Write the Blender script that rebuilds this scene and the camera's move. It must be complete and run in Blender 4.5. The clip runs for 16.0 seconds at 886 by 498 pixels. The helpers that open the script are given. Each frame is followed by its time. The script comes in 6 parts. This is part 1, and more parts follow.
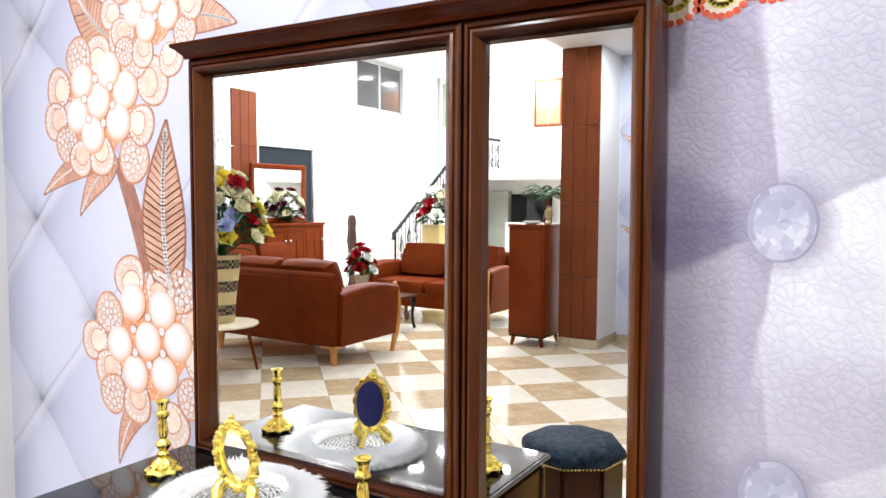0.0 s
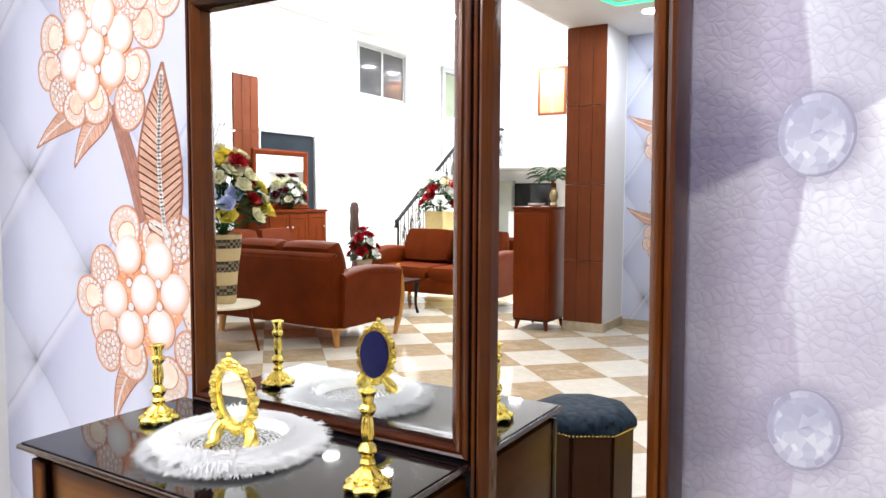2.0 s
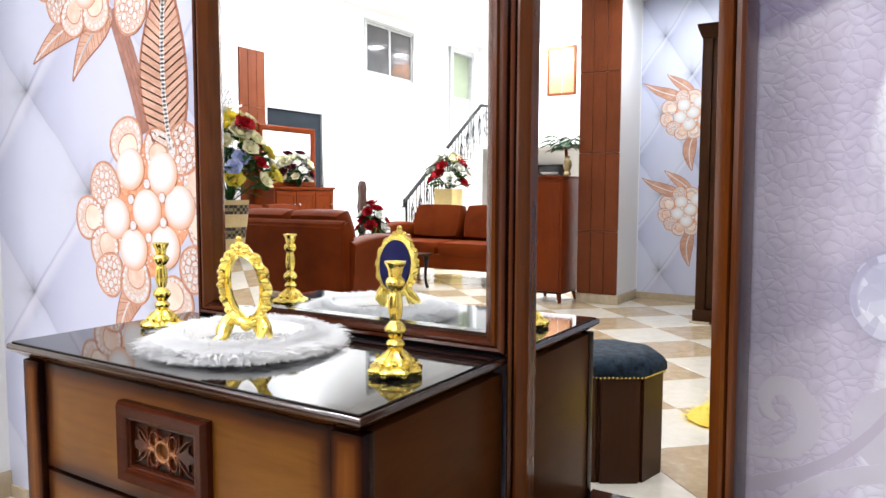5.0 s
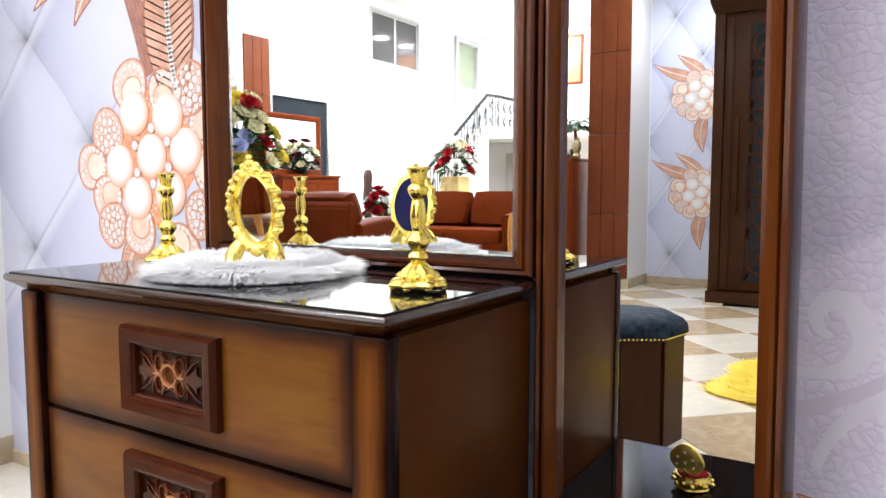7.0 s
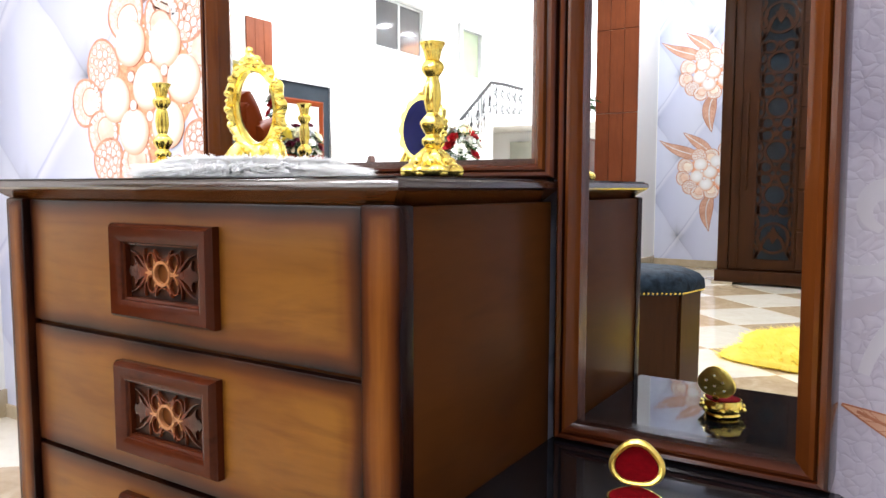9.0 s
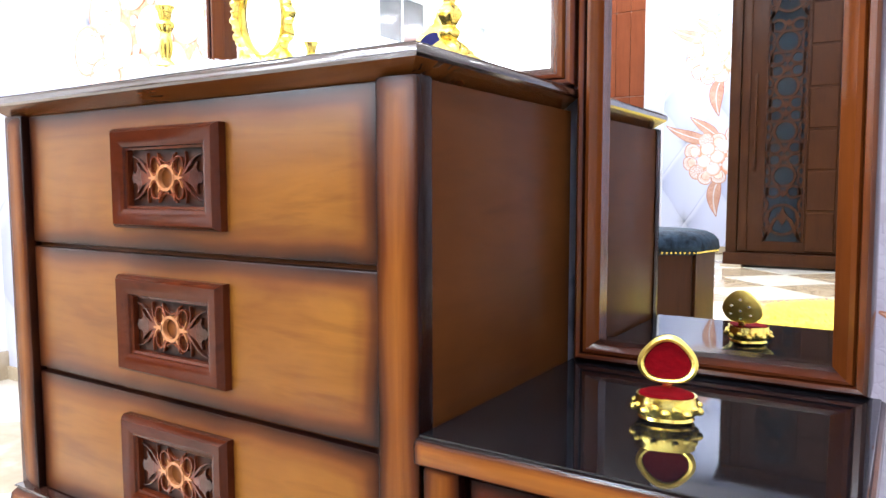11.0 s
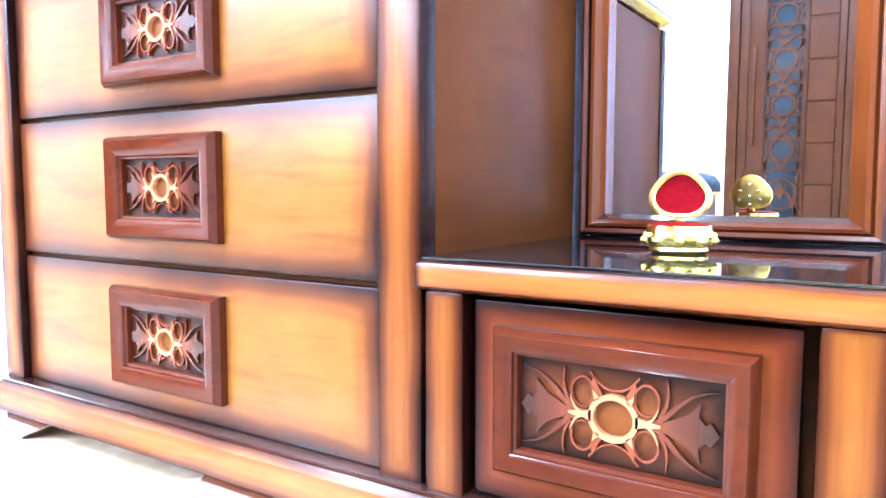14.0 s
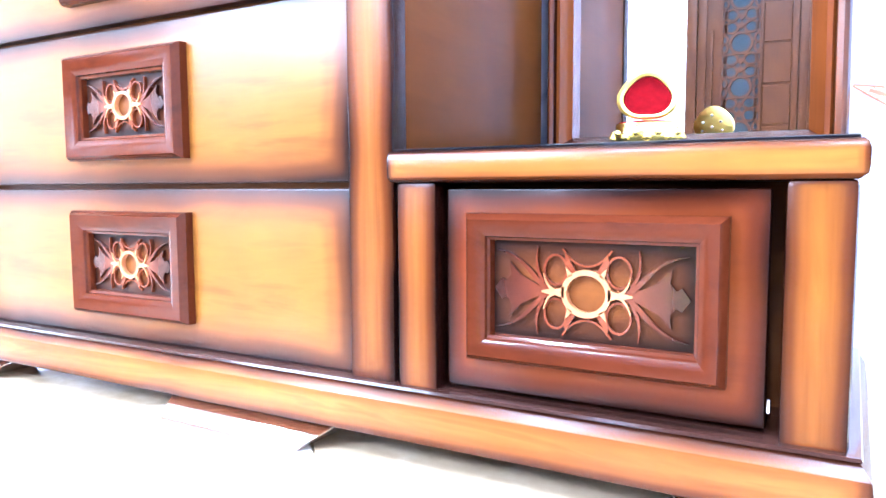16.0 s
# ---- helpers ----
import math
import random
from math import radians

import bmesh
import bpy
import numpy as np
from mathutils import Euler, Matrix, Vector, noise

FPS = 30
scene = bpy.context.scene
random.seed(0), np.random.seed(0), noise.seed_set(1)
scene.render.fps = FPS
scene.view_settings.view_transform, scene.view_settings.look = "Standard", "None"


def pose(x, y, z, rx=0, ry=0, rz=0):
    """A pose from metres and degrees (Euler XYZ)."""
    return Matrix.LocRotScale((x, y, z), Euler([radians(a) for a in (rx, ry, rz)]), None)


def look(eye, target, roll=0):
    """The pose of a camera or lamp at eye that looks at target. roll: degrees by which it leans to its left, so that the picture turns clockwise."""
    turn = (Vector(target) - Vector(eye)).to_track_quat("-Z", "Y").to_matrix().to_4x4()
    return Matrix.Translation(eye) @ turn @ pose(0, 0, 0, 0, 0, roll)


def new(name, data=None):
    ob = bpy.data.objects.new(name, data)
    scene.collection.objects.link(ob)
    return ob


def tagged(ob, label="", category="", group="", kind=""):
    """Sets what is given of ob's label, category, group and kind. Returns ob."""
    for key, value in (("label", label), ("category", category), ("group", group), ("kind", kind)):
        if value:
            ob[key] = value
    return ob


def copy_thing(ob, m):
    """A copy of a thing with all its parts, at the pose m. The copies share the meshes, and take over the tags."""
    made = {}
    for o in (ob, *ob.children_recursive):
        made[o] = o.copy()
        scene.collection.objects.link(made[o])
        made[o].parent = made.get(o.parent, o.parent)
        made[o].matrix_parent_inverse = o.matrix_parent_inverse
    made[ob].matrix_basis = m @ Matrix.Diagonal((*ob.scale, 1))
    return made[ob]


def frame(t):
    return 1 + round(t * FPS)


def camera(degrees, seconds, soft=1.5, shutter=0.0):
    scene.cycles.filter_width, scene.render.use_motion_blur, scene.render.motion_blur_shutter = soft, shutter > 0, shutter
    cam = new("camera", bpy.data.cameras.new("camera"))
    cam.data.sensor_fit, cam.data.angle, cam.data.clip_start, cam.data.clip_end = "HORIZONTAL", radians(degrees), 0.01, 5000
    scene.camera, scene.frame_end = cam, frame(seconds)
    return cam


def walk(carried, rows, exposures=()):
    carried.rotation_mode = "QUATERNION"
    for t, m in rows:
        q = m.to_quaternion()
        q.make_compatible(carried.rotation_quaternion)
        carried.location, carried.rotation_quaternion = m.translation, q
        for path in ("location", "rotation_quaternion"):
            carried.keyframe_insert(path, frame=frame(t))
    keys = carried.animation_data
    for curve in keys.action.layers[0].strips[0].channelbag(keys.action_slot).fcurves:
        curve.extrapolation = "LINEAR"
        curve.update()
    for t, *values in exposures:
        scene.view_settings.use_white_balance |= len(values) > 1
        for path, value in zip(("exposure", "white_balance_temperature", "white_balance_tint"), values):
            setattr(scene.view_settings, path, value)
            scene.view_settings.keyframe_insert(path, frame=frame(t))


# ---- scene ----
cam = camera(63.0, 16.0)
PATH = [
    (0, (0.873, -1.651, 1.676), (-0.167, 0.052, 1.543), 0.3),
    (0.5, (0.862, -1.641, 1.639), (-0.18, 0.061, 1.505), 0.3),
    (1, (0.85, -1.622, 1.593), (-0.194, 0.078, 1.455), 0.2),
    (1.5, (0.84, -1.605, 1.557), (-0.205, 0.094, 1.418), 0.2),
    (2, (0.817, -1.587, 1.507), (-0.228, 0.112, 1.365), 0.3),
    (2.5, (0.795, -1.568, 1.462), (-0.253, 0.13, 1.316), 0.3),
    (3, (0.774, -1.545, 1.407), (-0.275, 0.151, 1.258), 0.3),
    (3.5, (0.756, -1.536, 1.365), (-0.295, 0.159, 1.215), 0.4),
    (4, (0.732, -1.518, 1.315), (-0.321, 0.176, 1.162), 0.3),
    (6.5, (0.631, -1.453, 1.111), (-0.434, 0.232, 0.95), 0.1),
    (7, (0.611, -1.437, 1.06), (-0.457, 0.247, 0.898), 0.0),
    (7.5, (0.591, -1.419, 1.013), (-0.478, 0.263, 0.849), 0.0),
    (8, (0.572, -1.401, 0.959), (-0.498, 0.28, 0.793), 0.0),
    (8.5, (0.56, -1.387, 0.915), (-0.512, 0.293, 0.747), 0.1),
    (9, (0.546, -1.376, 0.868), (-0.527, 0.303, 0.699), 0.1),
    (11.5, (0.498, -1.348, 0.665), (-0.584, 0.326, 0.499), -0.1),
    (12, (0.492, -1.344, 0.627), (-0.589, 0.33, 0.46), 0.0),
    (12.5, (0.487, -1.342, 0.593), (-0.596, 0.332, 0.428), 0.0),
    (13, (0.485, -1.339, 0.552), (-0.597, 0.335, 0.388), 0.2),
    (13.5, (0.483, -1.337, 0.516), (-0.596, 0.339, 0.354), 0.3),
    (14, (0.482, -1.336, 0.475), (-0.587, 0.346, 0.307), 0.1),
    (14.5, (0.484, -1.334, 0.439), (-0.571, 0.357, 0.273), 0.1),
    (15, (0.484, -1.338, 0.401), (-0.545, 0.369, 0.233), 0.0),
    (15.5, (0.481, -1.342, 0.373), (-0.523, 0.38, 0.206), -0.1),
    (16, (0.478, -1.349, 0.349), (-0.505, 0.384, 0.174), -0.3),
]
walk(cam, [(t, look(eye, target, roll)) for t, eye, target, roll in PATH],
     [(0, -0.05, 6050, 12), (6.0, -0.02, 6050, 12), (8.0, 0.14, 6050, 12), (9.2, 0.38, 6050, 12), (11.4, 1.55, 5350, 12), (12.2, 2.40, 4800, 12), (13.0, 2.64, 4720, 12), (14.0, 2.84, 4650, 12), (16.0, 3.05, 4550, 12)])
# ---- light: ceiling lamps only, an inner room ----
world = bpy.data.worlds.new("indoor_dusk")
scene.world = world
world.use_nodes = True
world.node_tree.nodes["Background"].inputs[0].default_value = (0.75, 0.82, 1.0, 1)
world.node_tree.nodes["Background"].inputs[1].default_value = 0.25

GLASS_Y = -0.095          # plane of the mirror glass
LOW, HIGH = 3.40, 4.60    # the two ceiling heights


def back(y):
    """Distance behind the glass, as the mirror shows it, to the place in the room."""
    return 2 * GLASS_Y - y


# ---- helpers ----
def part(name, bm, material, parent=None, label="", smooth=True, angle=35):
    me = bpy.data.meshes.new(name)
    bmesh.ops.recalc_face_normals(bm, faces=bm.faces[:])
    bm.to_mesh(me)
    bm.free()
    if material:
        me.materials.append(material)
    if smooth:
        me.shade_smooth()
        me.set_sharp_from_angle(angle=radians(angle))
    ob = new(name, me)
    ob.parent = parent
    return tagged(ob, label=label)


def thing(name, x, y, z, label, category, group="", kind="", turn=0):
    ob = new(name)
    ob.empty_display_size = 0.1
    ob.matrix_basis = pose(x, y, z, 0, 0, turn)
    return tagged(ob, label, category, group, kind)


def mesh_part(name, me, parent, m, label=""):
    ob = new(name, me)
    ob.parent = parent
    ob.matrix_basis = m
    return tagged(ob, label=label)


def slab(bm, x0, x1, y0, y1, z0, z1, bevel=0.0, seg=2):
    made = bmesh.ops.create_cube(bm, size=1)["verts"]
    for v in made:
        v.co = Vector((x0 + (v.co.x + 0.5) * (x1 - x0), y0 + (v.co.y + 0.5) * (y1 - y0), z0 + (v.co.z + 0.5) * (z1 - z0)))
    if bevel:
        edges = list({e for v in made for e in v.link_edges})
        bmesh.ops.bevel(bm, geom=edges, offset=bevel, segments=seg, profile=0.6, affect="EDGES")
    return bm


def box(x0, x1, y0, y1, z0, z1, bevel=0.0, seg=2):
    return slab(bmesh.new(), x0, x1, y0, y1, z0, z1, bevel, seg)


def strip_rings(bm, rings, closed=True, caps=True):
    """Skins a list of vertex rings."""
    vs = [[bm.verts.new(p) for p in r] for r in rings]
    n = len(vs[0])
    for a, b in zip(vs, vs[1:]):
        for i in range(n if closed else n - 1):
            j = (i + 1) % n
            bm.faces.new((a[i], a[j], b[j], b[i]))
    if caps and closed:
        bm.faces.new(vs[0][::-1])
        bm.faces.new(vs[-1])
    return bm


def lathe(bm, profile, seg=20, x=0, y=0, lobes=0, depth=0.0, caps=True):
    rings = []
    for r, z in profile:
        rings.append([Vector((x + r * (1 + depth * math.cos(lobes * a)) * math.cos(a), y + r * (1 + depth * math.cos(lobes * a)) * math.sin(a), z))
                      for a in (2 * math.pi * i / seg for i in range(seg))])
    return strip_rings(bm, rings, True, caps)


def turned(profile, n=4):
    """A softer profile through the same points."""
    p = [profile[0]] + list(profile) + [profile[-1]]
    out = []
    for a, b, c, d in zip(p, p[1:], p[2:], p[3:]):
        for i in range(n):
            t = i / n
            out.append(tuple(0.5 * (2 * b[q] + (c[q] - a[q]) * t + (2 * a[q] - 5 * b[q] + 4 * c[q] - d[q]) * t * t + (3 * b[q] - a[q] - 3 * c[q] + d[q]) * t ** 3) for q in (0, 1)))
    return out + [profile[-1]]


def rect_frame(bm, x0, x1, z0, z1, profile):
    """A mitred frame round an opening; profile: (inset from the outer edge, y)."""
    rings = []
    for d, y in profile:
        rings.append([Vector((x0 + d, y, z0 + d)), Vector((x1 - d, y, z0 + d)), Vector((x1 - d, y, z1 - d)), Vector((x0 + d, y, z1 - d))])
    rings.append(rings[0])
    return strip_rings(bm, rings, True, False)


def ribbon(bm, pts, width, y, depth, closed=False):
    """A flat raised band in the plane of x and z, its back at y and its front at y - depth."""
    n = len(pts)
    left, right = [], []
    for i, (px, pz) in enumerate(pts):
        a = pts[(i - 1) % n] if closed or i else pts[i]
        b = pts[(i + 1) % n] if closed or i < n - 1 else pts[i]
        d = Vector((b[0] - a[0], b[1] - a[1]))
        d = d.normalized() if d.length else Vector((1, 0))
        w = (width[i] if isinstance(width, (list, tuple)) else width) / 2
        left.append((px - d.y * w, pz + d.x * w))
        right.append((px + d.y * w, pz - d.x * w))
    rings = [[Vector((l[0], y, l[1])), Vector((l[0], y - depth, l[1])), Vector((r[0], y - depth, r[1])), Vector((r[0], y, r[1]))] for l, r in zip(left, right)]
    if closed:
        rings.append(rings[0])
    return strip_rings(bm, rings, True, not closed)


def plate(bm, pts, y, depth):
    """A flat raised shape in the plane of x and z."""
    f = [bm.verts.new((p[0], y - depth, p[1])) for p in pts]
    b = [bm.verts.new((p[0], y, p[1])) for p in pts]
    bm.faces.new(f)
    n = len(pts)
    for i in range(n):
        bm.faces.new((f[i], b[i], b[(i + 1) % n], f[(i + 1) % n]))
    return bm


def circle(cx, cz, rx, rz, n=24, a0=0.0, a1=360.0):
    full = abs(a1 - a0) >= 360
    return [(cx + rx * math.cos(radians(a0 + (a1 - a0) * i / (n if full else n - 1))), cz + rz * math.sin(radians(a0 + (a1 - a0) * i / (n if full else n - 1)))) for i in range(n)]


def bez(p0, p1, p2, p3, n=10):
    out = []
    for i in range(n):
        t = i / (n - 1)
        out.append(tuple((1 - t) ** 3 * a + 3 * (1 - t) ** 2 * t * b + 3 * (1 - t) * t * t * c + t ** 3 * d for a, b, c, d in zip(p0, p1, p2, p3)))
    return out


def tube(bm, pts, r, seg=8):
    """A round bar along points in space."""
    pts = [Vector(p) for p in pts]
    rings = []
    for i, p in enumerate(pts):
        d = (pts[min(i + 1, len(pts) - 1)] - pts[max(i - 1, 0)]).normalized()
        u = d.orthogonal().normalized() if abs(d.z) > 0.95 else d.cross(Vector((0, 0, 1))).normalized()
        w = d.cross(u)
        rr = r[i] if isinstance(r, (list, tuple)) else r
        rings.append([p + rr * (math.cos(a) * u + math.sin(a) * w) for a in (2 * math.pi * k / seg for k in range(seg))])
    return strip_rings(bm, rings)


def cushion(bm, x0, x1, y0, y1, z0, z1, n=10, soft=0.35, sag=0.0):
    """A pillow-like block with round sides."""
    cx, cy, cz = (x0 + x1) / 2, (y0 + y1) / 2, (z0 + z1) / 2
    made = bmesh.ops.create_cube(bm, size=2)["verts"]
    bmesh.ops.subdivide_edges(bm, edges=list({e for v in made for e in v.link_edges}), cuts=n, use_grid_fill=True)
    bm.verts.ensure_lookup_table()
    vs = [v for v in bm.verts if v.index == -1 or not v.tag]
    for v in vs:
        v.tag = True
        c = v.co.copy()
        q = Vector((c.x * math.sqrt(max(0, 1 - soft * (c.y ** 2 + c.z ** 2) / 2 + soft ** 2 * c.y ** 2 * c.z ** 2 / 3)),
                    c.y * math.sqrt(max(0, 1 - soft * (c.x ** 2 + c.z ** 2) / 2 + soft ** 2 * c.x ** 2 * c.z ** 2 / 3)),
                    c.z * math.sqrt(max(0, 1 - soft * (c.x ** 2 + c.y ** 2) / 2 + soft ** 2 * c.x ** 2 * c.y ** 2 / 3))))
        q.z -= sag * (1 - abs(c.x)) * max(0, c.z)
        v.co = Vector((cx + q.x * (x1 - x0) / 2, cy + q.y * (y1 - y0) / 2, cz + q.z * (z1 - z0) / 2))
    return bm


# ---- materials ----
class Nodes:
    """A short way to write node materials."""

    def __init__(self, name):
        self.m = bpy.data.materials.new(name)
        self.m.use_nodes = True
        self.t = self.m.node_tree
        self.b = self.t.nodes["Principled BSDF"]

    def add(self, kind, **values):
        n = self.t.nodes.new(kind)
        if "operation" in values:
            n.operation = values["operation"]
        if "use_clamp" in values:
            n.use_clamp = values["use_clamp"]
        if "data_type" in values:
            n.data_type, n.blend_type = values["data_type"], values["blend_type"]
        if "feature" in values:
            n.feature = values["feature"]
        if "noise_dimensions" in values:
            n.noise_dimensions = values["noise_dimensions"]
        if "wave_type" in values:
            n.wave_type, n.rings_direction = values["wave_type"], values["rings_direction"]
        return n

    def link(self, a, b):
        self.t.links.new(a, b)

    def val(self, op, a, b=None, c=None, clamp=False):
        n = self.add("ShaderNodeMath", operation=op, use_clamp=clamp)
        for i, v in enumerate((a, b, c)):
            if v is None:
                continue
            if isinstance(v, (int, float)):
                n.inputs[i].default_value = v
            else:
                self.link(v, n.inputs[i])
        return n.outputs[0]

    def noise(self, coord, scale, detail=4, rough=0.55, stretch=None, dist=0.0):
        if stretch:
            mp = self.add("ShaderNodeMapping")
            mp.inputs["Scale"].default_value = stretch
            self.link(coord, mp.inputs[0])
            coord = mp.outputs[0]
        n = self.add("ShaderNodeTexNoise")
        n.inputs["Scale"].default_value, n.inputs["Detail"].default_value, n.inputs["Roughness"].default_value = scale, detail, rough
        n.inputs["Distortion"].default_value = dist
        self.link(coord, n.inputs["Vector"])
        return n.outputs[0]

    def ramp(self, fac, stops, smooth=False):
        n = self.add("ShaderNodeValToRGB")
        n.color_ramp.interpolation = "EASE" if smooth else "LINEAR"
        while len(n.color_ramp.elements) < len(stops):
            n.color_ramp.elements.new(0.5)
        for e, (p, c) in zip(n.color_ramp.elements, stops):
            e.position, e.color = p, (*c, 1) if len(c) == 3 else c
        self.link(fac, n.inputs[0])
        return n.outputs[0]

    def mix(self, fac, a, b, how="MIX"):
        n = self.add("ShaderNodeMix", data_type="RGBA", blend_type=how)
        for s, v in ((n.inputs[0], fac), (n.inputs[6], a), (n.inputs[7], b)):
            if isinstance(v, (int, float)):
                s.default_value = v
            elif isinstance(v, tuple):
                s.default_value = (*v, 1)
            else:
                self.link(v, s)
        return n.outputs[2]

    def bump(self, height, strength=0.3, dist=0.01):
        n = self.add("ShaderNodeBump")
        n.inputs["Strength"].default_value, n.inputs["Distance"].default_value = strength, dist
        self.link(height, n.inputs["Height"])
        self.link(n.outputs[0], self.b.inputs["Normal"])

    def coord(self, which="Object"):
        return self.add("ShaderNodeTexCoord").outputs[which]

    def finish(self, colour=None, rough=0.5, metal=0.0, coat=0.0, spec=0.5):
        if colour is not None:
            if isinstance(colour, tuple):
                self.b.inputs["Base Color"].default_value = (*colour, 1)
            else:
                self.link(colour, self.b.inputs["Base Color"])
        if isinstance(rough, (int, float)):
            self.b.inputs["Roughness"].default_value = rough
        else:
            self.link(rough, self.b.inputs["Roughness"])
        self.b.inputs["Metallic"].default_value = metal
        self.b.inputs["Coat Weight"].default_value = coat
        self.b.inputs["Coat Roughness"].default_value = 0.12
        self.b.inputs["Specular IOR Level"].default_value = spec
        return self.m


def plain(name, a, b, scale=8.0, rough=0.5, metal=0.0, bump=0.1, coat=0.0, fine=60.0, spread=0.08, spec=0.5, dist=0.004):
    """Two tones in soft patches, with a fine grain in gloss and relief."""
    k = Nodes(name)
    co = k.coord()
    n1, n2 = k.noise(co, scale, 4), k.noise(co, fine, 3)
    col = k.ramp(n1, [(0.3, a), (0.7, b)])
    r = k.val("MULTIPLY_ADD", n2, spread * 2, rough - spread)
    k.bump(k.val("MULTIPLY_ADD", n2, 0.6, n1), bump, dist)
    return k.finish(col, r, metal, coat, spec)


def wood(name, pale, mid, dark, size=None, edge=0.05, grain=(3, 30, 30), rough=0.25, coat=0.0, spec=0.25):
    """Lacquered wood. size: the piece's width and height, for a finish that is sprayed dark towards the edges."""
    k = Nodes(name)
    co = k.coord()
    g = k.noise(co, 1.0, 4, 0.55, grain, 1.0)
    g2 = k.noise(co, 1.0, 2, 0.5, tuple(v * 4 for v in grain))
    blot = k.noise(co, 4.0, 3)
    streak = k.val("ADD", k.val("MULTIPLY", g, 0.75), k.val("MULTIPLY", g2, 0.25))
    body = k.ramp(streak, [(0.30, tuple(0.52 * p + 0.48 * q for p, q in zip(pale, mid))), (0.47, pale), (0.56, tuple(0.86 * p + 0.14 * q for p, q in zip(pale, mid))), (0.72, tuple(0.42 * p + 0.58 * q for p, q in zip(pale, mid)))])
    body = k.mix(k.ramp(blot, [(0.30, (0, 0, 0)), (0.90, (0.6, 0.6, 0.6))]), body, mid)
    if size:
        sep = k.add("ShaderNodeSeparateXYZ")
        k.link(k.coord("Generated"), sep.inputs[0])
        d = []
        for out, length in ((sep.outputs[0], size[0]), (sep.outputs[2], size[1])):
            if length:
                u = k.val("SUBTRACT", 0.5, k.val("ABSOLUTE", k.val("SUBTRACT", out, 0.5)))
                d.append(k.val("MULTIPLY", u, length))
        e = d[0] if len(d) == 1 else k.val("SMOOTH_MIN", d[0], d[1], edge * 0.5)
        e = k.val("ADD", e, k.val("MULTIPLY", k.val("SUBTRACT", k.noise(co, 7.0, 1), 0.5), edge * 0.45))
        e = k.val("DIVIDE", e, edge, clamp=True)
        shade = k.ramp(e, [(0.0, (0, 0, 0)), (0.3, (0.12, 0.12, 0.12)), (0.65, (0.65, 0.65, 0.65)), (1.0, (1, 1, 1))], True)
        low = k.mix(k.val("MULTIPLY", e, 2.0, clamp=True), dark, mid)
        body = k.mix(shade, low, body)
    return k.finish(body, k.val("MULTIPLY_ADD", blot, 0.10, rough - 0.05), 0, coat, spec)


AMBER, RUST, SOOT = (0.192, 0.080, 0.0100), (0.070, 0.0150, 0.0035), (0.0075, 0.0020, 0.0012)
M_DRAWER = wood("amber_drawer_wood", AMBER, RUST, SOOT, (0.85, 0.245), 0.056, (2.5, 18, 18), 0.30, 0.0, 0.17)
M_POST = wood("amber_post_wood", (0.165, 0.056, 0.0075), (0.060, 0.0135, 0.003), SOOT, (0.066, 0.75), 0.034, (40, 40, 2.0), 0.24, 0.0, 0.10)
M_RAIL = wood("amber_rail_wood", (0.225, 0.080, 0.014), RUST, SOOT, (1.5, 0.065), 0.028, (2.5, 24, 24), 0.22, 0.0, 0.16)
M_TOPRAIL = wood("amber_edge_wood", (0.22, 0.080, 0.012), RUST, SOOT, (0.5, 0.036), 0.012, (2.5, 24, 24), 0.2, 0.0, 0.2)
M_SIDE = wood("dark_side_wood", (0.076, 0.0250, 0.0056), (0.030, 0.0084, 0.0026), SOOT, None, 0.07, (3, 1.6, 11), 0.30, 0.0, 0.045)
M_MITRE = wood("red_brown_frame_wood", (0.060, 0.0125, 0.0038), (0.016, 0.0033, 0.0018), SOOT, None, 0.02, (8, 20, 20), 0.12, 0.0, 0.14)
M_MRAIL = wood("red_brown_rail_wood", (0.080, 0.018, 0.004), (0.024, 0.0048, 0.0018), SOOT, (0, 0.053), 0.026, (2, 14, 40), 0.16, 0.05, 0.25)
# sprayed dark at the edges; the orange highlight down the middle is painted in
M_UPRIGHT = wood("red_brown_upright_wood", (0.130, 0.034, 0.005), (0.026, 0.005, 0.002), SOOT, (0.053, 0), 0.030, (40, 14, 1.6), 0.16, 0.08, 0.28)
M_LEDGE = wood("dark_edge_wood", (0.100, 0.033, 0.0065), (0.021, 0.0058, 0.0025), SOOT, None, 0.02, (2, 20, 20), 0.18, 0.05, 0.3)
M_FOOT = wood("glossy_foot_wood", (0.11, 0.034, 0.012), (0.05, 0.013, 0.006), SOOT, None, 0.02, (6, 6, 6), 0.16, 0.9, 0.5)
M_FOOT.node_tree.nodes["Principled BSDF"].inputs["Coat IOR"].default_value = 2.2
M_BEAD = wood("dark_bead_lacquer", (0.030, 0.012, 0.008), (0.012, 0.004, 0.003), SOOT, None, 0.02, (6, 20, 20), 0.10, 1.0, 0.5)
# same finish as the uprights, with hall light on the inner slope painted in
M_INNER = wood("lit_moulding_wood", (0.115, 0.030, 0.0045), (0.036, 0.0075, 0.002), SOOT, None, 0.02, (40, 14, 1.6), 0.16, 0.05, 0.25)
M_DOORN = wood("red_brown_door_wood", (0.135, 0.031, 0.0060), (0.058, 0.0105, 0.0028), SOOT, (0.36, 0.24), 0.045, (3, 14, 22), 0.22, 0.0, 0.08)
M_RING = wood("pale_ring_wood", (0.37, 0.160, 0.062), (0.26, 0.088, 0.030), SOOT, None, 0.02, (20, 20, 20), 0.2, 0.1, 0.4)
